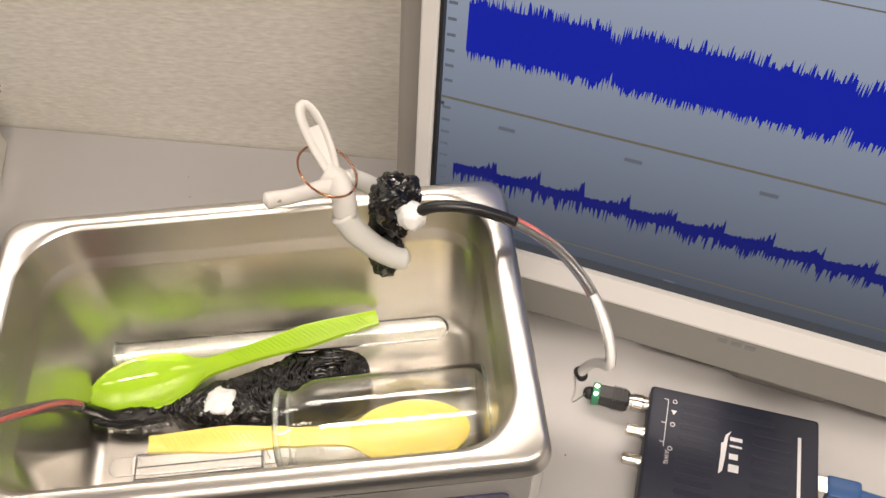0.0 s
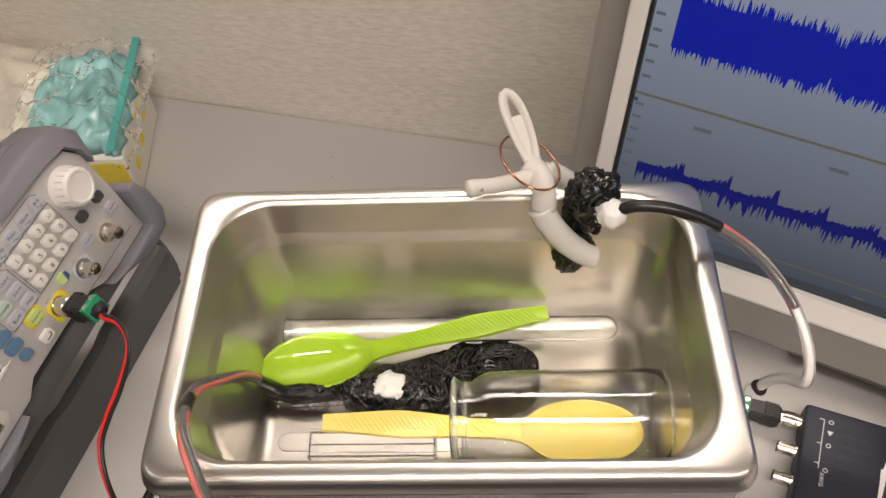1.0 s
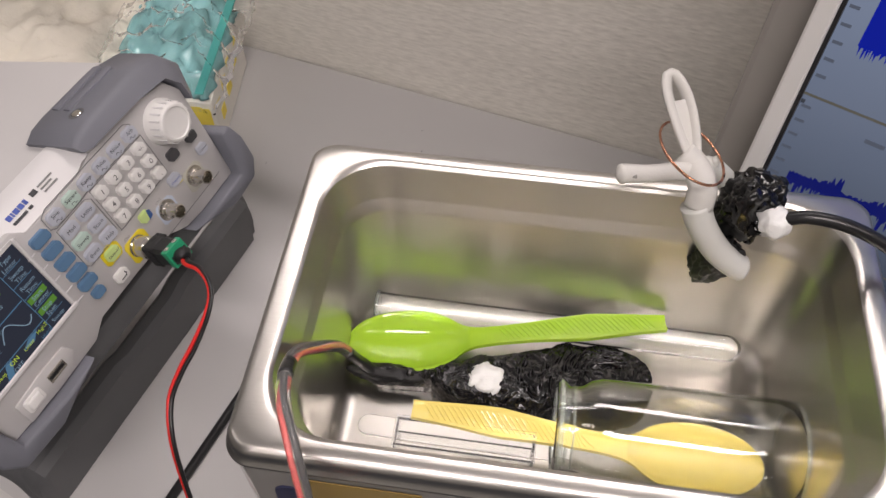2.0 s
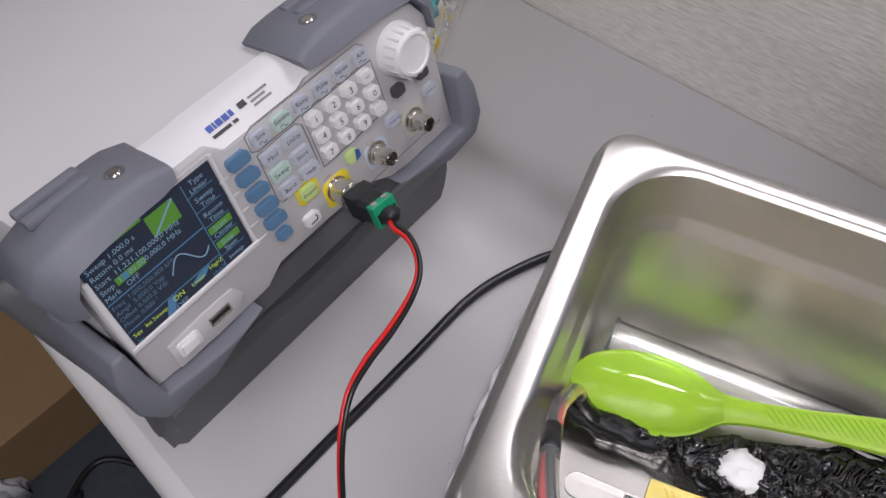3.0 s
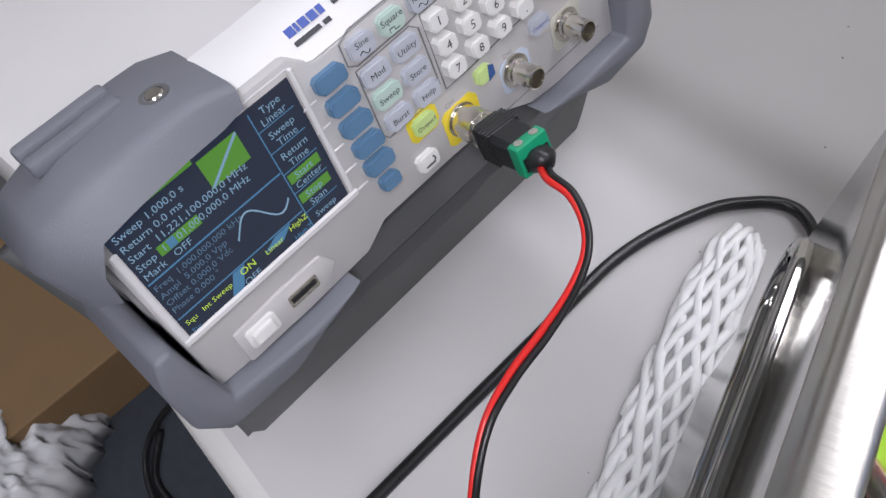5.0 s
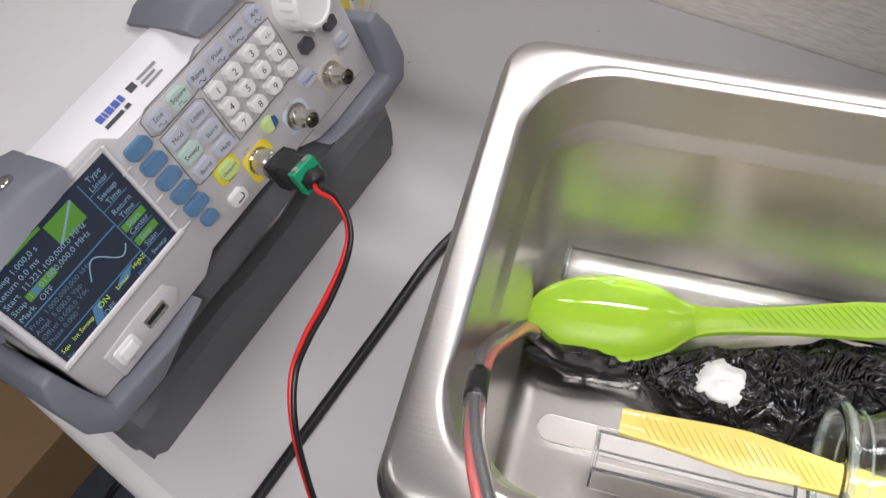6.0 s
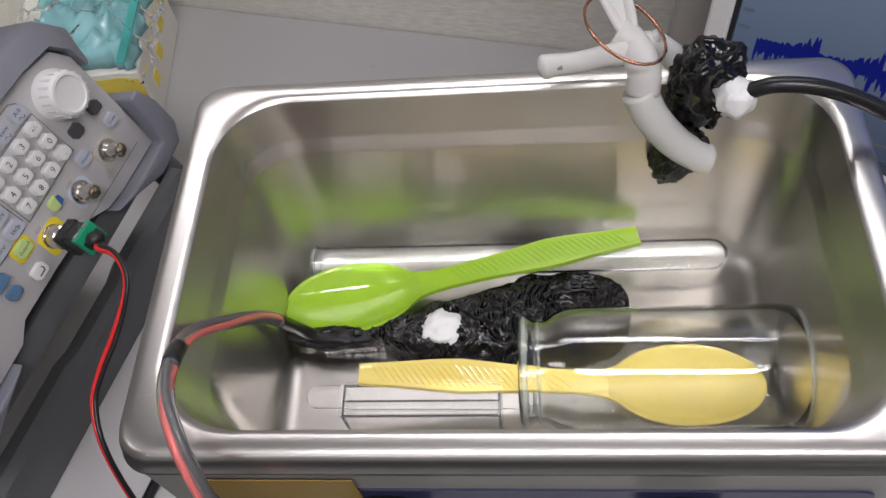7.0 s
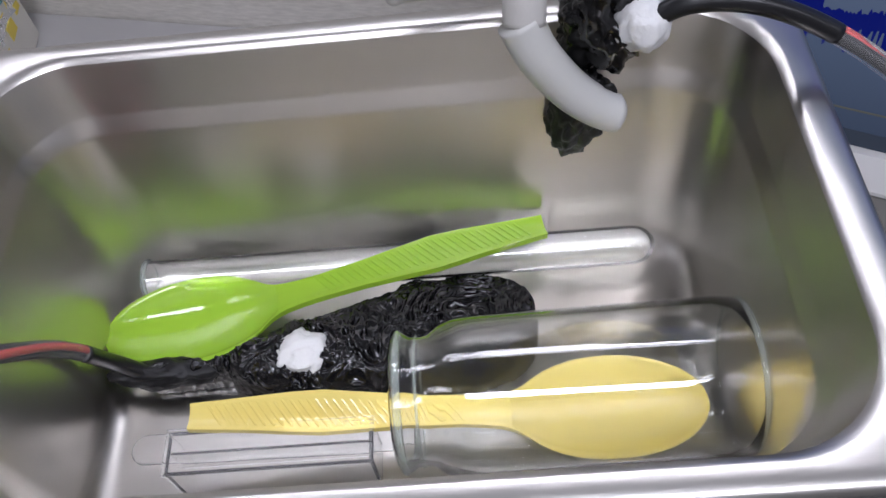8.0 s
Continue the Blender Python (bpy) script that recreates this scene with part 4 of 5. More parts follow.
    for s in (-1, 1):
        xa, xb = (-0.114, -0.050) if s < 0 else (0.062, 0.147)
        part("rear_bumper", box(xa, xb, 0.245, 0.300, -0.068, 0.044, 0.008, 3), RUBBER, g, "blue-grey rubber rear bumper", smooth=45)
        part("rear_foot", box(xa + 0.01, xa + 0.04, 0.262, 0.292, -0.122, -0.066, 0.003), DARK_RUBBER, g)
    # carrying handle folded under as a stand
    inv = GEN.inverted()
    A, B = Vector((-0.2524, 0.2149, 0)), Vector((-0.3250, -0.0427, 0))
    ax = (A - B).normalized()
    back = Vector((-ax.y, ax.x, 0))
    prof = [(0.0, 0.001), (0.003, 0.0), (0.024, 0.0), (0.026, 0.004), (0.014, 0.050), (0.009, 0.056), (0.001, 0.056), (-0.004, 0.050), (-0.002, 0.020)]
    loops = []
    for t, k in ((0.0, 0.55), (0.012, 0.86), (0.03, 1.0), (0.35, 1.0), (0.40, 0.92), (0.60, 0.92), (0.65, 1.0), (0.97, 1.0), (0.988, 0.86), (1.0, 0.55)):
        loops.append([B + ax * (0.267 * t) + back * (p if k > 0.9 else p * k + 0.004) + Vector((0, 0, z * k)) for p, z in prof])
    handle = part("carrying_handle", facing(inv, loft(loops)), DARK_RUBBER, g, "dark grey carrying handle used as a stand", smooth=40)
    for end, sx in ((B, -0.1105), (A, 0.1425)):
        piv = GEN @ Vector((sx, 0.085, -0.015))
        low0 = end + ax * (0.008 if end is B else -0.008) + back * 0.010
        d = Vector((0, 0, 1))
        arm = hose(spline([low0 + Vector((0, 0, 0.012)), low0 + Vector((0, 0, 0.05)) + back * 0.006, (low0 + piv) / 2 + Vector((0, 0, 0.025)), piv], 6), lambda t: 0.0115, 10, 0.55)
        part("arm", facing(inv, arm), DARK_RUBBER, handle, smooth=True)
    # display
    fr = bmesh.new()
    X0, X1, Z0, Z1 = -0.0925, -0.0180, -0.0280, 0.0285
    for dims in ((X0 - 0.003, X1 + 0.003, -0.0052, -0.0034, Z0 - 0.003, Z0), (X0 - 0.003, X0, -0.0052, -0.0034, Z0, Z1 - 0.012), (X1, X1 + 0.002, -0.0048, -0.0034, Z0, Z1)):
        box(*dims, 0.0006, 1, fr)
    part("display_frame", fr, BROW, g)
    lcd = part("display", box(X0, X1, -0.0041, -0.003, Z0, Z1), LCD, g, "dark colour display with sweep settings")
    lcd.matrix_basis = g.children[-2].matrix_basis = pose(-0.0008, 0, -0.0024)
    yy = -0.00425
    rows = (("Sweep 1.000,0 s", 22.0, LCD_TEXT), ("Return 0.0 ms", 17.6, LCD_TEXT), ("Start  11,221,100,000,0 MHz", 13.2, LCD_TEXT), ("Stop  1 ,101,000,000,0 MHz", 8.8, LCD_TEXT), ("Mark   OFF", 4.4, LCD_TEXT),
            ("Freq  1.000,000,000 kHz", -1.4, LCD_DIM), ("Ampl  5.000,0 Vpp", -5.2, LCD_DIM), ("Offset 0.000,0 Vdc", -9.0, LCD_DIM), ("Phase 0.000 \u00b0", -12.8, LCD_DIM))
    for text, z, mat in rows:
        lettering("text_line", text, 0.0040 if mat is LCD_TEXT else 0.0036, -0.0905, yy, z * MM, mat, lcd)
    for text, x, z, mat, size in (("Type", -31.5, 25, LCD_TEXT, 4), ("Linear", -33, 21, LCD_TEXT, 4), ("Sweep", -33, 15.4, LCD_TEXT, 4), ("Time", -31.5, 11.5, LCD_TEXT, 4), ("Return", -33, 5.9, LCD_TEXT, 4), ("Time", -31.5, 2.0, LCD_TEXT, 4),
                                  ("Start", -32, -3.4, LCD_TEXT, 4), ("Center", -33.5, -7.2, LCD_TEXT, 4), ("Stop", -32, -12.8, LCD_TEXT, 4), ("Span", -32, -16.8, LCD_TEXT, 4), ("Sweep", -32.5, -22.6, LCD_TEXT, 3.6),
                                  ("Squ", -90, -20.4, LCD_LIME, 3.2), ("Int Sweep", -83, -20.4, LCD_LIME, 3.2), ("Sin", -90, -24.8, LCD_BLUE, 3.2), ("ON", -66, -19.8, LCD_LIME, 4.2), ("OFF", -66.5, -24.6, LCD_TEXT, 4.0), ("Linear", -55, -20.4, LCD_LIME, 3.2), ("HighZ", -43.5, -19.6, LCD_LIME, 3.2), ("HighZ", -43.5, -24.4, LCD_BLUE, 3.2)):
        lettering("text_line", text, size * MM, x * MM, yy - 0.00015, z * MM, mat, lcd)
    def flat(name, x0, x1, z0, z1, mat, d=0.0):
        part(name, box(x0 * MM, x1 * MM, -0.00422 - d, -0.0040, z0 * MM, z1 * MM), mat, lcd)
    flat("sweep_chart", -57, -41.5, 14, 25.5, LCD_GREEN)
    part("sweep_line", facing(pose(-0.0492, -0.0044, 0.0197, 0, -36.0, 0), box(-0.0093, 0.0093, 0, 0.0001, -0.0005, 0.0005)), LCD_TEXT, lcd)
    flat("highlight", -82, -66, 6.8, 10.8, LCD_GREEN)
    flat("highlight", -78.5, -75.5, 7.0, 10.6, LCD_BLUE, 0.0001)
    flat("rule", -91, -36, 1.3, 1.9, LCD_BLUE)
    flat("rule", -91, -36, -17.2, -16.7, LCD_BLUE)
    flat("menu_fill", -34.5, -21, -5.4, -1.4, LCD_GREEN)
    flat("menu_fill", -34.5, -21, -14.8, -10.8, LCD_GREEN)
    flat("status_fill", -77, -58, 26.0, 27.6, LCD_GREEN)
    for z0 in (19, 9.6, 0.0, -9.2, -18.8):
        flat("menu_rule", -35.2, -20.5, z0 - 0.25, z0 + 0.05, LCD_BLUE)
    flat("menu_rule", -35.6, -35.2, -26, 27, LCD_BLUE)
    wave = [(-0.0600 + 0.022 * i / 40, -0.0045, -0.0062 + 0.0052 * math.sin(2 * math.pi * i / 40 - 0.4)) for i in range(41)]
    part("sine_curve", hose(wave, 0.00032, 5), LCD_TEXT, lcd)
    for x in (-72, -49):
        part("tab", prism([((x - 1) * MM, -0.0266), ((x + 4) * MM, -0.0176), ((x + 9) * MM, -0.0176), ((x + 4) * MM, -0.0266)] if x < -60 else [((x - 6) * MM, -0.0205), (x * MM, -0.0176), ((x + 7) * MM, -0.0176), ((x + 2) * MM, -0.0215)], -0.00418, -0.0040), LCD_BLUE, lcd)
    # soft keys with their pale pointers
    for i, z in enumerate((16.0, 5.4, -5.2, -15.8, -25.8, -36.2)):
        w, h = (13.0, 7.4) if i < 5 else (9.0, 6.6)
        sx = -4.3 - 0.085 * (z + 5)
        key(g, "soft_key", sx, z, w, h, 3.0, KEY_BLUE, label="blue rubber soft key" if i == 0 else "")
        if i < 5:
            part("pointer_line", box((sx - 13.4) * MM, (sx - 6.9) * MM, -0.0042, -0.0035, (z - 4.6) * MM, (z - 3.6) * MM, 0.0003, 1), BROW, g)
    def outline(name, pts):
        part(name, hose([(x * MM, -0.0036, z * MM) for x, z in pts], 0.00035, 5, ring=True), GREY_INK, g)
    outline("key_outline", [(2.5, 14), (6, 11.8), (30, 12.2), (35, 13), (80, 12.6), (84, 14), (84, 22), (80, 25), (32, 25.5), (28, 25.5), (8, 25.5), (2.5, 23)])
    outline("key_outline", [(4.2, 10.5), (30, 11), (33.5, 8), (34, -18), (31, -21.5), (6, -21.5), (4.2, -19)])
    outline("key_outline", [(35.5, 12.0), (86, 11.6), (86.5, -20), (48, -22), (36, -22)])
    for i, text in enumerate(("Sine", "Square", "Ramp", "Pulse", "Noise", "Arb")):
        k = key(g, "wave_key", 9.6 + 14.0 * i, 17.9, 11.2, 9.2, 2.0, KEY_GREEN if i == 1 else KEY_GREY)
        lettering("legend", text, 0.0036, 0.0, -0.00215, 0.0015, INK, k, True)
        wv = [((-2.2 + 4.4 * j / 14) * MM, -0.0021, (-2.3 + 0.9 * math.sin(j * 0.45)) * MM) for j in range(15)] if i != 1 else [(-0.0022, -0.0021, -0.003), (-0.0022, -0.0021, -0.0016), (0, -0.0021, -0.0016), (0, -0.0021, -0.003), (0.0022, -0.0021, -0.003)]
        part("wave_sign", hose(wv, 0.00018, 4), INK, k)
    for text, x, z, mat in (("Mod", 10.8, 5.4, KEY_GREY), ("Utility", 25.2, 5.6, KEY_GREY), ("Sweep", 11.6, -5.3, KEY_GREEN), ("Store", 26.0, -5.5, KEY_GREY), ("Burst", 12.6, -16.3, KEY_GREY), ("Help", 27.0, -16.5, KEY_GREY)):
        k = key(g, "mode_key", x, z, 12.4, 8.6, 2.0, mat)
        lettering("legend", text, 0.0036, 0.0, -0.00215, 0.0, INK, k, True)
    for r, line in enumerate((("1", "2", "3", "+/-"), ("4", "5", "6", "0"), ("7", "8", "9", "."))):
        for c, text in enumerate(line):
            k = key(g, "number_key", 40.0 + 12.7 * c + 0.8 * r, 7.4 - 11.0 * r, 9.0, 8.0, 4.2, KEY_WHITE, label="raised white number key" if r == c == 0 else "")
            lettering("legend", text, 0.0052 if len(text) == 1 else 0.0036, 0.0, -0.00435, 0.0, INK, k, True)
    def patch(x, z, w, h, mat, name="marking"):
        part(name, prism([((x - w / 2 + 2) * MM, (z - h / 2) * MM), ((x + w / 2 - 2) * MM, (z - h / 2) * MM), ((x + w / 2) * MM, (z - h / 2 + 3) * MM), ((x + w / 2) * MM, (z + h / 2 - 3) * MM), ((x + w / 2 - 3) * MM, (z + h / 2) * MM), ((x - w / 2 + 2) * MM, (z + h / 2) * MM), ((x - w / 2) * MM, (z + h / 2 - 2) * MM), ((x - w / 2) * MM, (z - h / 2 + 2) * MM)], -0.0038, -0.0034), mat, g)
    patch(21.2, -26.8, 15, 12, YELLOW_INK)
    k = key(g, "output_key", 21.2, -26.8, 11, 8.4, 2.2, KEY_LIME, label="lit lime output key")
    lettering("legend", "Output1", 0.0028, 0.0, -0.0024, 0.0, INK, k, True)
    k = key(g, "output_key", 86.7, -27.9, 10.5, 8.4, 2.2, KEY_GREY, label="blue-grey output key")
    lettering("legend", "Output2", 0.0028, 0.0, -0.0024, 0.0, BLUE_INK, k, True)
    k = key(g, "count_key", 118.1, -29.0, 9.5, 7.6, 2.0, KEY_GREY)
    lettering("legend", "Counter", 0.0024, 0.0, -0.0022, 0.0, INK, k, True)
    k = key(g, "back_key", 16.4, -42.0, 10.5, 8.0, 2.6, KEY_WHITE)
    part("return_sign", hose([(0.002, -0.0027, 0.0016), (0.0028, -0.0027, 0.0), (0.002, -0.0027, -0.0014), (-0.0024, -0.0027, -0.0014)], 0.0004, 5), INK, k)
    k = key(g, "channel_key", 53.7, -28.2, 9.0, 7.4, 2.4, KEY_LIME, label="two-coloured channel key")
    part("blue_half", prism([(0.0008, -0.0034), (0.0045, -0.0022), (0.0045, 0.0022), (0.002, 0.0034)], -0.0027, -0.0022), DEEP_BLUE, k)
    patch(38.6, -39.2, 19, 17, YELLOW_INK)
    patch(70.2, -39.0, 17, 15, PALE_BLUE_INK)
    patch(101.8, -39.2, 18, 17, SAND_INK)
    for text, x, z in (("CH1", 35.0, -28.8), ("CH2", 68.0, -29.5), ("Counter", 95, -31.0)):
        lettering("legend", text, 0.0028, x * MM, -0.0037, z * MM, GREY_INK, g, True)
    part("caution_sign", prism([(0.0890, -0.0335), (0.0925, -0.0335), (0.09075, -0.0304)], -0.0038, -0.0034), YELLOW_INK, g)
    part("panel_line", box(0.046, 0.120, -0.0038, -0.0034, -0.0527, -0.0523), GREY_INK, g)
    for x in (37.6, 69.4, 101.3):
        c = part("bnc_socket", facing(pose(x * MM, -0.0035, -0.0383) @ TURN_FRONT, lathe([(0.0072, 0.0), (0.0072, 0.0014), (0.0056, 0.0018), (0.0053, 0.003), (0.0047, 0.0034), (0.0047, 0.0125), (0.0040, 0.0128), (0.0040, 0.003), (0.0012, 0.003)], 28)), CHROME, g, "nickel coaxial socket", smooth=35)
        part("pin", facing(pose(x * MM, -0.0035, -0.0383) @ TURN_FRONT, cone(0.0011, 0.0009, 0.0031, 0.0095, 10)), CHROME, c)
        for s in (-1, 1):
            part("lug", facing(pose(x * MM + s * 0.0050, -0.0130, -0.0383), cone(0.0009, 0.0009, -0.0009, 0.0009, 8)), CHROME, c)
    kn = part("knob", facing(pose(0.1045, -0.0035, 0.0066) @ TURN_FRONT, lathe([(0.0150, 0.0), (0.0150, 0.002), (0.0138, 0.004), (0.0131, 0.0120), (0.0118, 0.0138), (0.0104, 0.0141), (0.0098, 0.0130), (0.0005, 0.0126)], 40)), KEY_WHITE, g, "large pale rotary knob", smooth=35)
    for i in range(18):
        a = 2 * math.pi * i / 18
        part("grip", facing(pose(0.1045, -0.0035, 0.0066) @ TURN_FRONT @ pose(0.0131 * math.cos(a), 0.0131 * math.sin(a), 0.0085, 0, 0, math.degrees(a)), box(-0.0003, 0.0007, -0.0006, 0.0006, -0.0045, 0.0038)), BROW, kn)
    for x, z in ((96.4, -14.6), (115.7, -15.8)):
        key(g, "arrow_key", x, z, 9.5, 7.6, 2.6, DARK_KEY)
    # USB port and power switch in a raised pod
    pod = prism([(-0.082, -0.0575), (-0.044, -0.0575), (-0.036, -0.048), (-0.040, -0.0405), (-0.058, -0.0400), (-0.082, -0.0415)], -0.0050, -0.003, 0.001)
    part("port_pod", pod, PANEL, g, smooth=35)
    usb = part("usb_port", prism(round_rect(0.0135, 0.0058, 0.0006, 2, -0.0522, -0.0478), -0.0056, -0.0048, 0.0), CHROME, g, "metal USB socket")
    part("usb_tongue", box(-0.0580, -0.0464, -0.0059, -0.0056, -0.0487, -0.0465), BLACK, usb)
    sw = part("power_switch", prism(round_rect(0.0135, 0.0095, 0.002, 4, -0.0722, -0.0480), -0.0062, -0.0048, 0.0006), KEY_WHITE, g, "cream rocker power switch", smooth=35)
    part("rocker", box(-0.0770, -0.0674, -0.0078, -0.006, -0.0512, -0.0448, 0.001), KEY_WHITE, sw)
    return g


generator()


def adapter(m, label, wire_at):
    """A coaxial plug with a black body and a green screw terminal; the plug points along -y."""
    a = thing("terminal_adapter", m, label, "connector")
    f = TURN_FRONT
    part("collar", facing(f, lathe([(0.0052, 0.0), (0.0066, 0.0), (0.0066, 0.004), (0.0072, 0.0046), (0.0072, 0.0125), (0.0062, 0.0130), (0.0060, 0.0155), (0.0052, 0.0155)], 28, True)), CHROME, a, "knurled nickel collar", smooth=30)
    part("body", loft([[(x * w, -y, z * h) for x, z in ((-1, -0.7), (-0.7, -1), (0.7, -1), (1, -0.7), (1, 0.7), (0.7, 1), (-0.7, 1), (-1, 0.7))] for y, w, h in ((0.0150, 0.0056, 0.0056), (0.0165, 0.0070, 0.0068), (0.0230, 0.0072, 0.0072), (0.0360, 0.0068, 0.0066), (0.0385, 0.0066, 0.0064))]), BLACK, a, "black plastic body", smooth=30)
    ribs = bmesh.new()
    for k in range(6):
        join(ribs, box(-0.0074, 0.0074, -0.0180 - 0.0018 * k - 0.0009, -0.0180 - 0.0018 * k, -0.0073, 0.0073, 0.0003, 1))
    part("grip_ribs", ribs, BLACK, a)
    t = part("terminal_block", box(-0.0070, 0.0070, -0.0440, -0.0384, -0.0062, 0.0066, 0.0006), GREEN_BLOCK, a, "green screw terminal")
    for x in (-0.0035, 0.0035):
        part("wire_hole", box(x - 0.0022, x + 0.0022, -0.0444, -0.0439, -0.0040, 0.0018), BLACK, t)
        part("terminal_screw", facing(pose(x, -0.0412, 0.0066), cone(0.0018, 0.0018, 0, 0.0004, 12)), CHROME, t)
    part("tape", facing(pose(0, -0.0460, -0.001), lump((0, 0, 0), (0.0048, 0.0045, 0.0042), 2, 0.4, 3)), BLACK, a, smooth=True)
    return a


adapter(GEN @ pose(0.0376, -0.0065, -0.0383) @ pose(0, 0, 0, -9, 0, -7), "black and green terminal adapter plugged into the generator", None)


def pair_wire():
    """Red and black wires side by side, from the adapter down to the desk."""
    pts = [(-0.2245, 0.0655, 0.1765), (-0.2190, 0.0580, 0.1825), (-0.2096, 0.0530, 0.1860), (-0.2012, 0.0448, 0.1870), (-0.1962, 0.0345, 0.1870), (-0.1951, 0.0213, 0.1860), (-0.1971, 0.0057, 0.1835), (-0.2002, -0.0109, 0.1815), (-0.2006, -0.0284, 0.1785), (-0.1950, -0.0480, 0.1650), (-0.1850, -0.0700, 0.1250), (-0.1750, -0.0900, 0.0600), (-0.1680, -0.1100, 0.0120), (-0.158, -0.150, -0.005), (-0.14, -0.185, -0.05)]
    line = spline(pts, 10)
    w = thing("paired_wire", pose(0, 0, 0), "thin red and black wire pair hanging from the generator", "wire")
    n = len(line)
    for k, (nm, mat) in enumerate((("red_wire", RED_CABLE), ("black_wire", BLACK_CABLE))):
        path = []
        for i, q in enumerate(line):
            d = (line[min(n - 1, i + 1)] - line[max(0, i - 1)]).normalized()
            side = d.cross(Vector((0, 0, 1)))
            side = side.normalized() if side.length > 0.1 else Vector((1, 0, 0))
            up = side.cross(d)
            a = math.pi * k + 1.1 * math.sin(i / n * 7.0)
            path.append(q + (side * math.cos(a) + up * abs(math.sin(a)) * (1 if k else 0.2)) * 0.00125)
        part(nm, hose(path, 0.00128, 8), mat, w, smooth=True)


pair_wire()
power = tagged(part("power_cable", hose(spline([(-0.090, 0.150, 0.02), (-0.118, 0.2060, 0.0048), (-0.1534, 0.1963, 0.0038), (-0.1800, 0.1680, 0.0038), (-0.2010, 0.1320, 0.0038), (-0.2195, 0.0735, 0.0038), (-0.2465, -0.0125, 0.0038), (-0.264, -0.0690, 0.0038), (-0.2790, -0.1020, -0.010), (-0.283, -0.118, -0.08), (-0.29, -0.12, -0.5), (-0.30, -0.14, -0.69)], 10), 0.0036, 12), BLACK_CABLE, smooth=True), "thick black power cable across the desk", "cable")


def foam_net():
    """A folded white foam net under the cleaner: crossing soft strands over a low ridge."""
    f = thing("foam_net", pose(0, 0, 0), "white expanded foam net folded beside the cleaner", "packing net")
    y0, y1 = -0.110, 0.180
    def place(s, a):
        """s along the net, a round its ridge."""
        y = y0 + (y1 - y0) * s
        taper = min(1.0, (1 - s) / 0.12) ** 0.5 if s > 0.88 else 1.0
        r = (0.0135 + 0.0030 * s + 0.0012 * math.sin(s * 11 + 1)) * (0.45 + 0.55 * taper)
        cx = -0.1515 + 0.0105 * s + 0.0015 * math.sin(s * 6)
        return Vector((cx - r * math.cos(a), y, 0.003 + 1.0 * r * math.sin(a)))
    n = 11
    for sgn in (1, -1):
        for k in range(-9, n + 9):
            pts = []
            for i in range(17):
                a = math.pi * i / 16
                s = (k + sgn * 5.6 * (a / math.pi) + (0 if sgn > 0 else 5.6) - 2.8) / n
                if 0 <= s <= 1:
                    wob = 0.0014 * math.sin(a * 7 + k * 2.1 + sgn)
                    pts.append(place(s, a) + Vector((-math.cos(a), 0, math.sin(a))) * wob * sgn)
            if len(pts) > 3:
                part("strand", hose(pts, lambda t, k=k: 0.0027 + 0.0005 * math.sin(9 * t + k), 8, 0.8), FOAM, f, smooth=True)
    sheet = bmesh.new()
    grid = [[sheet.verts.new(place(0.01 + 0.98 * i / 20, math.pi * j / 8) * 1.0 - Vector((0, 0, 0.0085 * math.sin(math.pi * j / 8)))) for j in range(9)] for i in range(21)]
    for a, c in zip(grid, grid[1:]):
        for j in range(8):
            sheet.faces.new((a[j], a[j + 1], c[j + 1], c[j]))
    part("inner_layer", sheet, FOAM, f, smooth=True)


foam_net()


